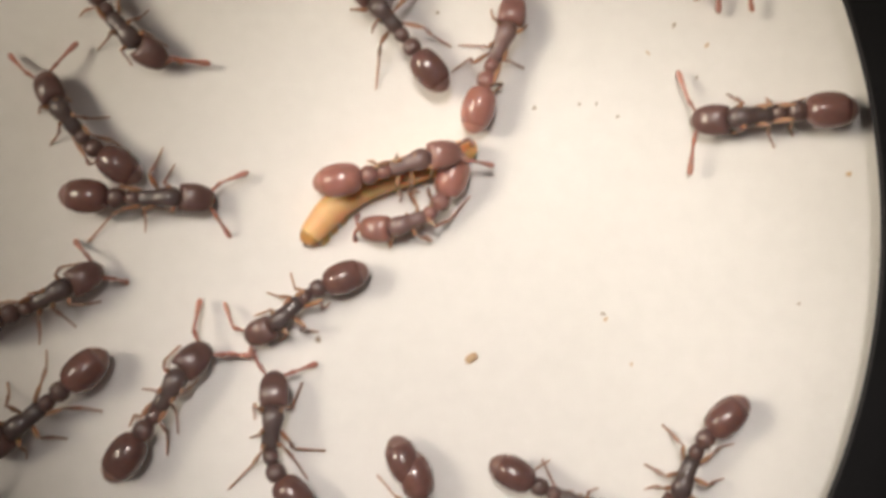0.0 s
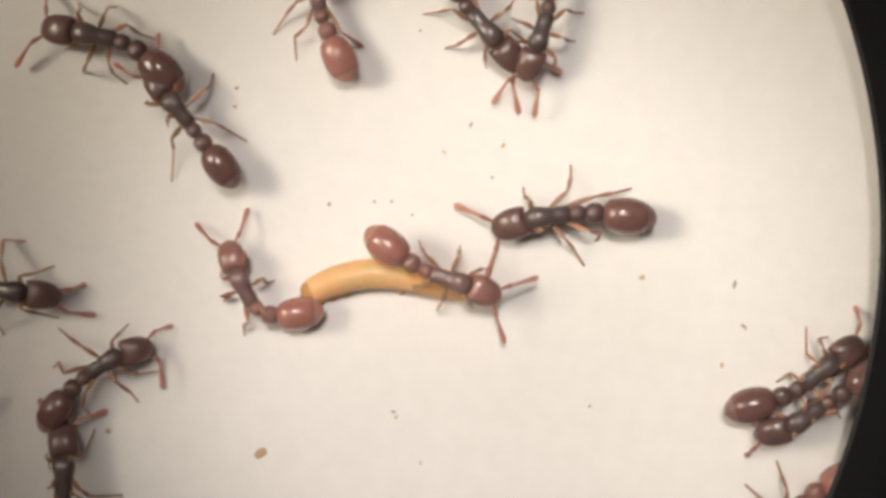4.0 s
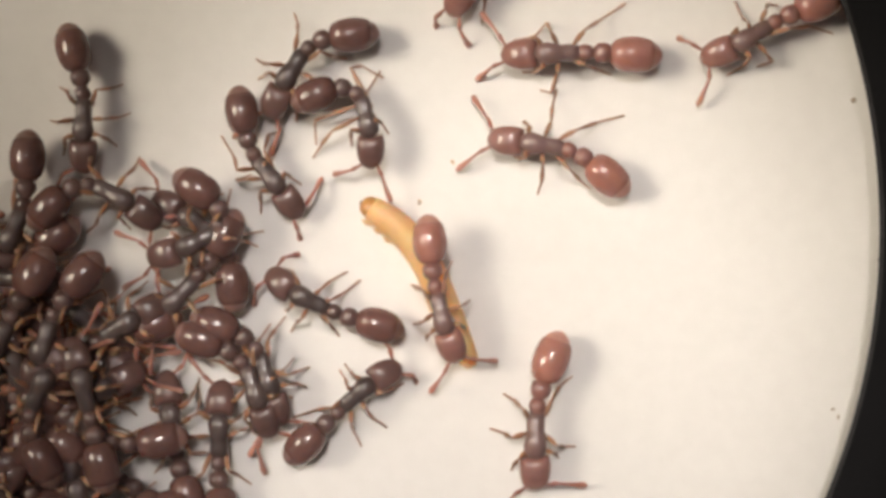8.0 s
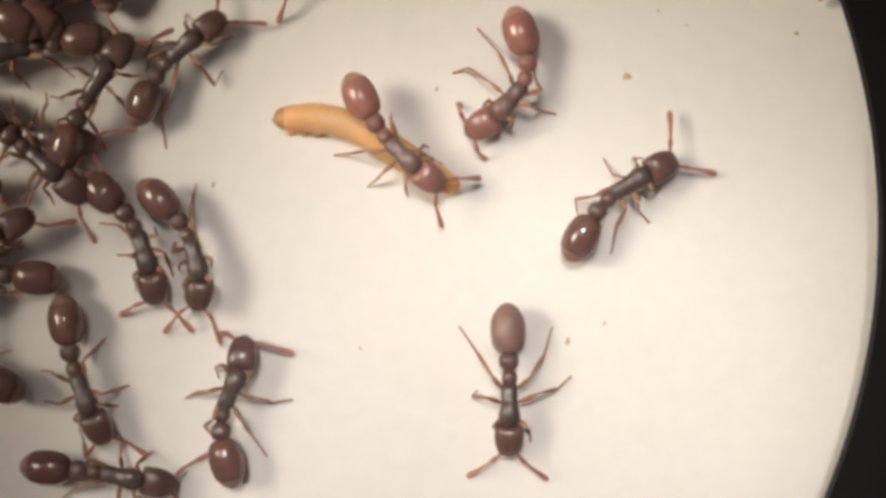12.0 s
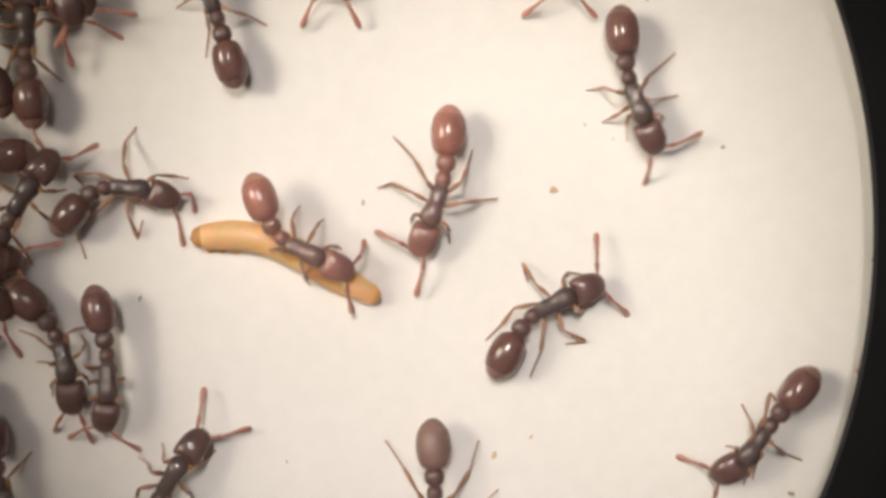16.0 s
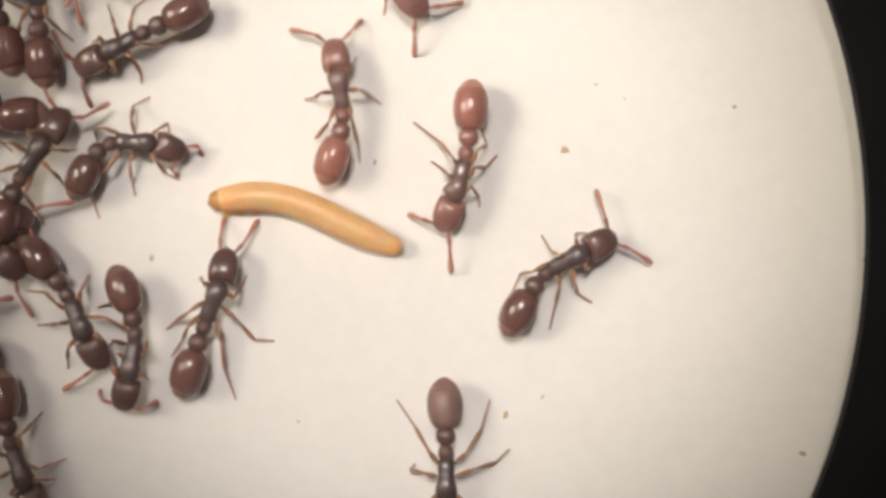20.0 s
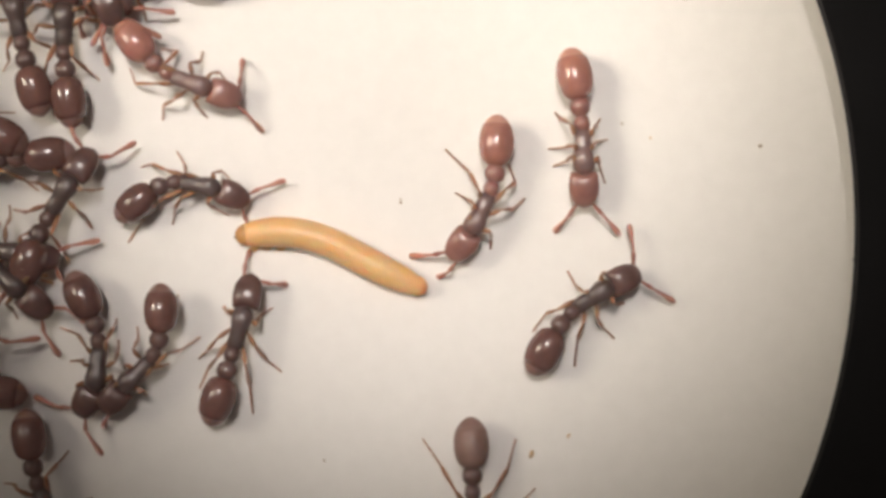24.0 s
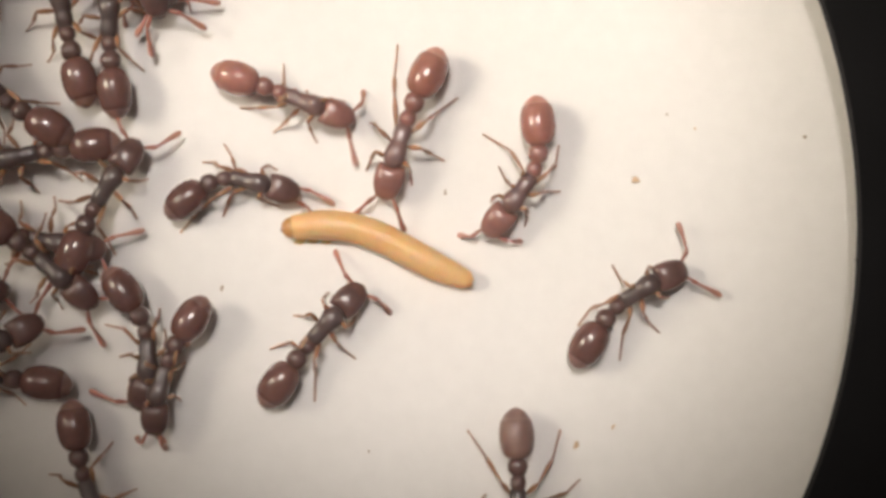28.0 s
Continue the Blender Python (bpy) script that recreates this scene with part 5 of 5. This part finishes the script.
        for k, slot in enumerate(("scape_left", "club_left", "scape_right", "club_right")):
            walk(one.slot[slot], [(t, feeler_poses(glide(one.feeler, t), sway(t))[k]) for t in HALVES])
        if len(rows) < 2:
            return
        # Legs step in two sets of three, as fast as the ant goes.
        stops, cycle, steps = [], 0.0, []
        for k in range(len(HALVES) - 1):
            a, b = turns[k][1], turns[k + 1][1]
            far = math.hypot(b[0] - a[0], b[1] - a[1]) + 0.008 * abs(b[2] - a[2])
            going = far > 0.16
            tempo = min(2.4, max(1.0, far / 0.5 / 0.9)) if going else 0.0
            fine = 5 if going else 1
            for j in range(fine):
                steps.append((HALVES[k] + 0.5 * j / fine, cycle + tempo * 0.5 * j / fine, going))
            cycle += tempo * 0.5
        steps.append((28.0, cycle, False))
        if cycle == 0.0 and len(one.held) < 2:
            return
        for k, (side, word) in enumerate(SIDES):
            for n, pair in enumerate(PAIRS):
                keys = [[], [], []]
                beat = 0.5 if (n + (side > 0)) % 2 else 0.0
                i = 18 * k + 6 * n
                for t, c, going in steps:
                    line = list(glide(one.stance, t)[i:i + 6])
                    a = 2 * math.pi * (c + beat)
                    if going:
                        ahead = 15 * math.cos(a)
                        usual = line_to(pair, side, (FOOT[pair][0] + ahead, FOOT[pair][1] * 0.94 * side))
                        own = 0.45 + 0.55 * near(t)
                        line = [own * (p + ahead * (1 - near(t)) * q) + (1 - own) * u for p, q, u in zip(line, (0.45, 0, 0.85, 0, 1, 0), usual)]
                    joints = reach(leg_joints(pair, side, line, -lift(t) / 1000 / K, 9 * max(0, math.sin(a)) * (1 - near(t)) if going else 0), one.bones[pair, word])
                    for rows_of, m in zip(keys, leg_poses(joints)):
                        rows_of.append((t, m))
                for slot, rows_of in zip(("femur", "tibia", "tarsus"), keys):
                    walk(one.slot["%s_%s_%s" % (slot, pair, word)], rows_of)

    crawl(still_worker, [(0, -3.802, 15.413, -168, 1, -7), (1, -3.791, 15.42, -172, 1, -4), (2, -3.791, 15.413, -174, 1, -1), (4.5, -3.691, 15.47, -165, 3, -18),
        (5, -3.692, 15.373, -163, 3, -20), (5.5, -4.816, 15.079, -106, 2, -13), (6, -4.838, 14.74, -101, 0, 4)])
    crawl(walker_a, [(4.5, 0.154, 11.198, -120, 1, -35), (5, -0.217, 11.315, -176, -5, 22), (5.5, -0.284, 11.521, -217, -6, 44), (6, -0.865, 11.819, -216, -3, 33),
        (6.5, -1.957, 11.428, -156, 2, -12), (7, -2.285, 11.387, -154, 2, -18), (7.5, -2.308, 11.383, -150, 2, -28), (8, -2.395, 10.963, -113, 0, -11),
        (8.5, -2.564, 10.339, -133, 0, -1)])
    crawl(walker_b, [(5, 1.586, 9.986, -150, 3, -8), (5.5, 1.692, 10.073, -151, 2, 0), (6, 1.711, 10.093, -149, 3, -12), (6.5, 1.78, 10.035, -132, 4, -26),
        (7, 1.789, 10.029, -139, 2, -18), (7.5, 1.718, 10.061, -142, 3, -22), (8, 1.707, 9.992, -147, 1, -9), (8.5, 1.438, 10.056, -149, 0, 3)])
    crawl(walker_c, [(5, -0.671, 8.486, 107, 1, 3), (5.5, -0.022, 9.405, 106, 1, 6), (6, -1.07, 10.275, 141, 2, -3), (6.5, -1.245, 10.202, 159, 2, -4),
        (7, -1.063, 9.895, 186, 5, -22), (7.5, -1.28, 9.695, 179, 1, -1), (8, -1.157, 9.664, 183, 0, -4), (8.5, -1.227, 9.47, 208, 2, -24)])
    crawl(walker_d, [(5, -1.006, 8.845, 110, 1, -8), (5.5, -1.038, 8.79, 111, 2, -18), (6, -1.149, 8.749, 107, 2, -14), (6.5, -1.057, 8.605, 121, 4, -31),
        (7, -1.085, 8.449, 152, 8, -56), (7.5, -1.221, 8.317, 183, 9, -72), (8, -1.349, 8.309, 173, 4, -32), (8.5, -1.369, 8.287, 174, 4, -30),
        (9, -1.221, 8.442, 175, 4, -34)])
    crawl(walker_e, [(7, -1.544, 3.495, -97, 1, -8), (7.5, -1.537, 3.735, -97, 2, -14), (8, -1.318, 4.017, -90, 2, -19), (8.5, -0.734, 4.749, -52, 4, -35),
        (9, -0.546, 5.625, -18, 6, -49), (9.5, -0.341, 5.75, -24, 2, -18), (10, -0.451, 5.915, -28, 2, -19)])
    crawl(wrestler_a, [(6, 0.507, 13.516, 43, 2, -23)])
    crawl(wrestler_b, [(6, 0.316, 12.844, -142, -1, -2)])
    crawl(wrestler_c, [(2, -4.851, 18.157, -44, 2, -13)])
    crawl(wrestler_d, [(2, -4.027, 18.153, -103, -3, 22)])
    crawl(queued_a, [(1, -10.598, 17.561, 174, 3, -33)])
    crawl(queued_b, [(1, -9.257, 16.565, 133, -1, -1)])
    crawl(walker_f, [(0, -13.097, 16.101, -44, 1, -17), (0.5, -13.168, 16.412, -7, 4, -44), (1, -13.477, 17.309, -14, -1, 2), (1.5, -14.689, 17.817, -13, 0, -5),
        (2, -15.905, 18.249, -13, 0, -1)])
    crawl(helper_a, [(0, -7.51, 16.297, 69, 0, 9), (0.5, -7.361, 16.375, 60, -2, 26), (1, -7.288, 16.563, 62, -2, 30), (1.5, -7.336, 16.639, 69, 0, 17),
        (2, -7.38, 16.862, 89, 3, -6), (2.5, -7.425, 17.085, 106, 2, -5), (4.5, -7.396, 18.693, 108, -1, 16)])
    crawl(edge_a, [(0, -13.883, 14.794, 130, -5, 20), (1, -13.826, 14.986, 147, -2, 7), (2, -13.889, 14.788, 181, 1, -6)])
    crawl(edge_b, [(0, -12.41, 13.675, 5, 1, -5), (1, -11.555, 13.723, -3, -1, 15), (2, -11.574, 13.696, -2, 0, 7)])
    crawl(helper_b, [(0, -10.454, 12.076, -132, -1, -24), (0.5, -10.596, 12.471, -164, -2, -10), (1, -10.647, 12.305, -196, -5, 29), (1.5, -10.383, 12.384, -231, -4, 22),
        (2, -10.306, 12.543, -266, -7, 53), (2.5, -10.17, 12.661, -271, -6, 45), (4.5, -9.952, 12.753, -342, -2, 14), (5, -9.16, 12.667, -355, 0, -5),
        (5.5, -8.754, 12.441, -355, 0, -3), (6, -8.548, 12.264, -363, -1, 6)])
    crawl(helper_c, [(0, -8.745, 13.531, -157, -6, 51), (1, -8.791, 13.493, -158, -5, 45), (2, -8.486, 13.446, -136, -4, 34), (2.5, -8.17, 13.642, -171, -9, 76),
        (4.5, -8.09, 14.088, -246, -8, 70), (5, -8.186, 14.085, -231, -5, 44), (5.5, -8.151, 14.042, -226, -3, 28), (6, -8.297, 14.073, -221, -2, 15)])
    crawl(edge_c, [(0, -12.084, 10.856, 62, -1, -5), (1, -12.174, 10.772, 68, 0, -10), (2, -12.312, 10.887, 87, 0, 3)])
    crawl(edge_d, [(0, -10.552, 10.392, 87, -3, 47), (1, -10.566, 10.869, 96, 0, 19), (2, -10.485, 11.026, 93, 0, -1)])
    crawl(edge_e, [(0, -14.201, 10.256, -137, 0, 2)])
    crawl(edge_f, [(0, -13.914, 12.142, 32, -1, -16)])
    crawl(carrier, [(0, -8.745, 14.407, 23, 0, -11), (1, -8.572, 14.53, 19, -1, 1), (2, -8.522, 15.153, 42, 2, -22), (2.5, -8.056, 15.55, 35, 2, -24),
        (4.5, -4.486, 13.747, -37, 1, -16), (5, -4.383, 12.291, -83, -2, 14), (5.5, -3.635, 11.633, -54, 2, -14), (6, -3.071, 10.611, -65, 2, -5),
        (6.5, -2.835, 9.51, -88, 0, 15), (7, -3.133, 7.772, -103, 1, -3), (7.5, -3.168, 6.61, -90, 3, -24), (8, -2.757, 5.79, -74, 1, -10),
        (8.5, -2.908, 4.506, -100, 1, -5), (9, -3.195, 3.788, -119, 3, -26), (9.5, -3.003, 3.072, -101, 3, -20), (10, -3.302, 2.764, -106, 2, -15),
        (10.5, -2.829, 1.854, -76, 2, -8), (11, -2.46, 0.997, -79, 1, -3), (11.5, -1.993, 0.268, -74, 2, -7), (12, -1.51, 0.254, -44, 3, -19),
        (12.5, -1.506, 0.234, -40, 2, -16), (13, -1.663, 0.091, -59, 1, -6), (13.5, -1.558, 0.243, -51, 2, -15), (15.5, -1.817, 0.621, -28, 4, -49),
        (16, -1.839, 0.562, -26, 3, -45), (16.5, -1.75, 0.405, -31, 2, -36), (17, -1.664, 0.422, -35, 3, -42), (18, -1.606, 0.399, -48, 2, -22),
        (18.5, -1.743, 0.611, -30, 5, -37), (19, -1.758, 0.777, -17, 6, -41), (19.5, -1.717, 1.36, 24, 5, -30), (20, -1.526, 2.369, 99, 5, -29),
        (20.5, -2.711, 2.89, 130, 1, 16), (21, -2.717, 2.82, 155, 5, -19), (21.5, -3.312, 3.247, 155, 5, -20), (23.5, -4.684, 3.095, 283, 5, -25),
        (24, -4.104, 3.038, 340, 5, -31), (24.5, -3.648, 2.95, 338, 1, 4), (25, -3.63, 2.676, 312, -3, 37), (25.5, -3.496, 2.585, 321, -1, 18),
        (26, -3.588, 2.571, 313, -2, 24), (26.5, -3.484, 2.663, 317, -2, 26), (27, -3.415, 2.715, 324, -1, 18), (27.5, -3.414, 2.662, 309, -4, 40),
        (28, -3.104, 2.625, 338, 1, 5)])
    crawl(lone_worker, [(1, 1.869, -0.115, 31, -2, 29), (10, 1.858, -0.113, 31, -2, 29), (13, 1.843, -0.147, 32, -2, 30), (16, 1.843, -0.186, 27, -2, 36),
        (20, 1.87, -0.157, 28, -2, 34), (21, 1.875, -0.148, 27, -2, 35), (24, 1.843, -0.112, 33, -3, 28), (26, 1.845, -0.147, 32, -3, 27),
        (27, 1.848, -0.165, 33, -3, 25), (28, 1.848, -0.164, 33, -3, 25)])
    crawl(pale_worker, [(20, 0.047, -3.413, -90, -1, 2)])
    crawl(tail_guard, [(9.5, 0.036, 1.014, -121, -3, 56), (10, 0.028, 0.968, -124, -3, 57), (11, -0.008, 0.962, -123, -4, 50), (12, 0.035, 1.078, -131, -6, 59),
        (13, 0.074, 1.076, -117, -3, 39), (13.5, 0.137, 1.16, -110, -2, 29), (15.5, 0.07, 1.331, -105, -2, 12), (16, 0.046, 1.238, -109, -3, 16),
        (17, 0.091, 1.105, -111, -3, 17), (18, 0.085, 1.089, -113, -3, 19), (19, 0.117, 1.064, -109, -2, 11), (20, 0.235, 1.006, -106, -1, 13),
        (21, 0.129, 0.998, -119, -3, 30), (21.5, 0.139, 1.009, -116, -2, 25), (23.5, 0.154, 1.111, -114, -3, 22), (24, 0.148, 1.094, -117, -4, 26),
        (25, 0.066, 1.117, -135, -6, 48), (26, -0.058, 1.206, -139, -5, 48), (27, -0.03, 1.213, -136, -5, 47), (28, 0.063, 1.276, -126, -3, 40)])
    crawl(head_guard, [(9.5, -4.703, 1.406, -5, -3, 50), (10, -4.812, 1.353, 15, -3, 47), (11, -4.828, 1.476, 37, -3, 45), (12, -4.752, 1.895, 40, -1, 26),
        (13, -4.574, 1.661, 9, -2, 37), (13.5, -4.241, 1.577, 3, -4, 48), (15.5, -4.459, 1.536, -4, -7, 58), (16, -4.454, 1.503, -6, -7, 57),
        (17, -4.455, 1.508, -1, -6, 52), (18, -4.416, 1.53, -4, -7, 58), (19, -4.38, 1.493, -3, -6, 61), (20, -4.532, 1.578, -3, -6, 68),
        (21, -4.639, 1.644, -2, -4, 59), (21.5, -4.682, 1.635, -6, -5, 69), (23.5, -4.061, 1.518, -19, -5, 60), (24, -3.977, 1.527, -12, -5, 52),
        (25, -4.003, 1.481, -19, -5, 55), (26, -4.054, 1.468, -23, -6, 62), (27, -3.989, 1.448, -18, -6, 53), (28, -3.912, 1.447, -11, -5, 51)])
    crawl(side_guard, [(11, -4.059, -3.12, 69, -1, 5), (12, -4.052, -3.165, 66, -4, 38), (13, -4.13, -3.141, 79, -1, 0), (13.5, -4.083, -3.062, 72, -1, 4),
        (15.5, -4.064, -2.938, 55, -1, 10), (16, -3.817, -2.744, 58, -1, 4), (16.5, -3.541, -1.557, 83, 0, -2), (17, -3.357, -0.905, 74, 0, -1),
        (18, -3.421, -0.741, 71, 0, 4), (19, -3.362, -0.813, 70, 1, 1), (20, -3.387, -0.765, 69, 1, 3), (21, -3.394, -0.698, 72, 1, 1),
        (21.5, -3.415, -0.622, 72, 1, 7), (23.5, -3.386, -0.531, 80, 3, -5), (24, -3.391, -0.57, 74, 2, -2), (24.5, -3.363, -0.577, 68, 1, 7),
        (25, -3.198, -0.762, 56, -1, 19), (25.5, -2.819, -0.398, 59, 0, 10), (26, -2.827, -0.551, 47, -2, 23), (26.5, -2.71, -0.547, 46, -2, 18),
        (27, -2.721, -0.517, 48, -2, 15), (28, -2.793, -0.675, 48, -1, 6)])
    crawl(grappler_a, [(10, -5.362, -0.992, -80, -6, 34), (11, -5.327, -1.032, -74, -6, 29), (12, -5.346, -1.162, -72, -7, 32), (13, -5.475, -1.163, -76, -7, 30),
        (16, -5.421, -1.074, -76, -7, 34), (18, -5.419, -0.999, -69, -6, 27), (20, -5.381, -1.063, -68, -5, 21), (21, -5.343, -0.995, -75, -5, 33),
        (21.5, -5.338, -1.038, -76, -5, 31), (23.5, -5.496, -1.124, -96, -6, 34), (24, -5.5, -1.184, -96, -6, 33), (25, -5.474, -1.216, -91, -5, 22),
        (26, -5.483, -1.21, -99, -6, 32), (27, -5.47, -1.134, -94, -6, 37), (28, -5.421, -1.181, -88, -6, 35)])
    crawl(grappler_b, [(10, -4.487, -1.178, -82, -7, 37), (11, -4.52, -1.252, -79, -5, 25), (12, -4.572, -1.274, -75, -6, 31), (13, -4.712, -1.273, -78, -6, 29),
        (16, -4.756, -1.364, -89, -3, 13), (20, -4.579, -1.646, -100, -3, 32), (21, -4.48, -1.732, -92, -6, 32), (21.5, -4.475, -1.673, -99, -7, 47),
        (23.5, -4.871, -1.242, -136, -5, 48), (24, -4.908, -1.265, -135, -5, 46), (25, -5.032, -1.256, -143, -3, 32), (26, -5.116, -1.419, -133, -1, 16),
        (27, -5.223, -1.525, -112, 2, -8), (28, -5.218, -1.557, -106, 3, -17)])
    crawl(walker_h, [(10.5, 10.891, 3.304, 136, -3, 26), (12, 5.752, 2.724, 138, 4, -19), (12.5, 5.944, 1.04, 143, -2, 31), (13, 5.43, 0.693, 179, 3, -5),
        (13.5, 5.326, 0.165, 211, 1, 8), (15.5, 4.833, -2.037, 258, 0, -20), (16, 4.757, -2.328, 233, -2, -3), (16.5, 4.081, -3.295, 236, -2, -3),
        (17, 4.161, -4.416, 258, 1, -22), (18.5, 3.754, -6.249, 254, 0, -2)])
    crawl(walker_i, [(11, 10.666, 5.448, 0, 0, 0), (13, 4.166, 6.025, -123, -2, 16), (13.5, 3.115, 4.198, -123, -2, 16), (15.5, 2.203, 2.098, -143, -1, 20),
        (16, 3.06, 2.741, -68, 4, -18), (16.5, 4.535, 3.262, -32, -1, 21), (17, 6.266, 2.104, -60, -1, 17), (17.5, 7.844, 0.946, -57, -2, 18)])
    crawl(walker_j, [(16.5, 7.603, -1.501, -164, -1, 10), (17, 6.084, -1.853, -184, 0, -2), (17.5, 3.863, -2.104, -182, -2, 22), (18, 2.349, -2.427, -180, 0, 1),
        (18.5, 2.149, -2.249, -178, 0, 6), (19, 2.677, -3.144, -133, 0, -2), (19.5, 2.565, -4.338, -132, -1, 8), (20, 2.453, -5.601, -134, -2, 15)])
    crawl(walker_k, [(13, 11.5, 7.8, -180, 0, 0), (14.3, 5.5, 7.4, -170, 0, 0), (15.5, 1.744, 5.664, -95, 0, 0), (16, 1.853, 5.238, -95, 0, 0), (17, 2.556, 4.863, -93, -2, 14), (18, 2.007, 5.047, -93, 0, 13),
        (18.5, 1.956, 4.702, -99, -2, 31), (19, 1.652, 4.616, -96, -2, 21), (20, -0.672, 4.142, -77, 0, -4), (21, 0.215, 3.64, -48, -1, -3),
        (21.5, 0.992, 3.13, -55, 1, -14), (23.5, 1.606, 2.296, -107, -3, 22), (24, 1.681, 2.016, -88, -1, 8), (24.5, 1.319, 2.634, -118, 0, -5),
        (25, 1.484, 3.255, -169, -4, 34), (25.5, 1.434, 4.307, -236, -1, 11), (26, 1.41, 4.927, -247, 0, 4), (27, 1.455, 6.79, -254, 1, -5)])
    crawl(visitor, [(13, 11.2, 9.6, -180, 0, 4), (14.3, 4.5, 9.0, -190, 0, 4), (15, 0.3, 7.0, -130, 0, 4), (15.5, -0.747, 5.076, -84, 0, 4), (15.8, -1.484, 5.18, -90, 0, 4), (16, -1.507, 5.159, -90, 0, 4),
        (16.2, -1.18, 5.077, -92, 0, 4), (16.5, -0.922, 5.309, -95, 0, 4), (17.5, -0.812, 7.02, -140, 0, 4), (19, -4.5, 9.6, -200, 0, 4)])
    crawl(top_guard, [(18, 11.519, 6.261, 0, 0, 2), (23, 5.742, 7.027, -176, 0, 2), (24, -0.355, 6.119, -103, 1, -7), (24.5, -0.898, 4.608, -100, 0, 1),
        (25, -1.489, 2.922, -104, 2, -12), (25.5, -1.72, 1.941, -110, 1, -4), (26, -1.768, 1.948, -107, 2, -11), (27, -1.718, 1.973, -107, 1, -7),
        (28, -1.722, 1.971, -108, 1, -8)])
    crawl(tangled_a, [(0, -4.412, 10.028, -107, 3, -27), (5, -4.285, 9.68, -109, -1, 6), (5.5, -4.305, 9.438, -111, 1, -10), (6, -4.357, 9.358, -114, 2, -16),
        (6.5, -4.334, 9.217, -122, 3, -22), (7, -4.66, 9.162, -121, 2, -17), (7.5, -5.036, 9.094, -121, 4, -37), (8, -5.061, 9.308, -120, 6, -53),
        (8.5, -4.887, 9.452, -118, 7, -59)])
    crawl(tangled_b, [(0, -5.973, 9.574, -18, 1, -6), (2, -5.901, 9.625, -20, 0, 2), (5, -4.323, 9.717, 73, -1, 11), (5.5, -4.338, 9.382, 68, 0, 6),
        (6, -4.34, 9.258, 62, -2, 18), (6.5, -4.37, 9.279, 49, -6, 58), (7, -4.069, 9.284, 53, -1, 17), (7.5, -4.054, 8.985, 9, -5, 47),
        (8, -3.938, 8.633, -75, -11, 100), (8.5, -3.677, 8.034, -68, -3, 31), (9, -3.64, 8.064, -73, -2, 24)])
    crawl(fringe_a, [(6.5, -4.672, 5.956, 164, -1, 5), (7, -4.664, 5.957, 159, -1, 6), (7.5, -4.664, 5.932, 164, 0, -7), (8, -4.714, 5.919, 156, -2, 11),
        (8.5, -4.654, 5.855, 127, -8, 63), (9, -4.715, 6.017, 112, -9, 74), (9.5, -4.983, 5.797, 126, -4, 36), (10, -4.995, 5.608, 138, -2, 20)])
    crawl(fringe_b, [(7, -3.918, 4.513, 48, 0, 3), (7.5, -3.979, 4.547, 42, -1, 5), (8, -3.966, 4.554, 44, 0, 2), (8.5, -4.038, 4.426, 48, 0, 6),
        (9, -4.092, 4.474, 35, -3, 30), (9.5, -4.071, 4.593, 45, -1, 19), (10, -4.24, 4.362, 36, -4, 44), (10.5, -4.189, 4.388, 39, -2, 31),
        (11, -4.11, 4.448, 15, -5, 56), (12, -3.771, 3.251, -41, -1, 26), (13, -3.406, 3.287, -59, 0, 31), (13.5, -3.953, 3.158, -97, 4, -4),
        (15.5, -2.995, 4.94, 68, -3, 24), (16, -3.302, 4.379, 111, 1, -7), (16.5, -4.344, 3.772, 199, 7, -55), (17, -4.769, 3.182, 219, 3, -29),
        (18, -4.752, 3.181, 203, -2, 6), (19, -4.787, 3.109, 189, -3, 14), (20, -4.778, 3.007, 208, -1, -2), (21, -4.737, 3.076, 209, 0, -6),
        (21.5, -4.841, 3.072, 212, 0, -6), (23.5, -5.034, 4.459, 205, 4, -33)])
    crawl(fringe_c, [(0, -8.119, 9.058, -63, 0, -2), (2, -8.039, 9.001, -65, 0, 1), (5, -5.221, 8.046, -107, -6, 61), (5.5, -5.308, 7.919, -113, -7, 66),
        (6, -5.273, 7.848, -112, -8, 70), (6.5, -5.322, 7.894, -112, -8, 69), (7, -5.383, 7.845, -97, -3, 36), (7.5, -5.37, 7.747, -84, 0, 16),
        (8, -5.353, 7.742, -50, 6, -29), (8.5, -5.434, 7.786, -31, 7, -36), (9, -5.46, 7.934, -38, 5, -23)])
    crawl(fringe_d, [(5, -8.14, 8.747, -82, -1, 10), (5.5, -8.167, 8.609, -89, -1, 12), (6, -8.151, 8.545, -85, -1, 5), (7.5, -8.162, 8.581, -94, -3, 24),
        (8, -8.123, 8.482, -89, -2, 17), (8.5, -8.12, 8.467, -90, -2, 14)])

    for one, x, y, heading, z, drift in crowd:
        walk(one.root, [(t, carried_by_dish(t, x - drift * max(0, min(1, (t - 12) / 3)), y, heading, z)) for t in HALVES])
        for k, slot in enumerate(("scape_left", "club_left", "scape_right", "club_right")):
            walk(one.slot[slot], [(t, feeler_poses(one.feeler[0][1:], [7 * math.sin(3.1 * t + x * 3 + q) for q in (0, 1)])[k]) for t in HALVES[::2]])


motions()
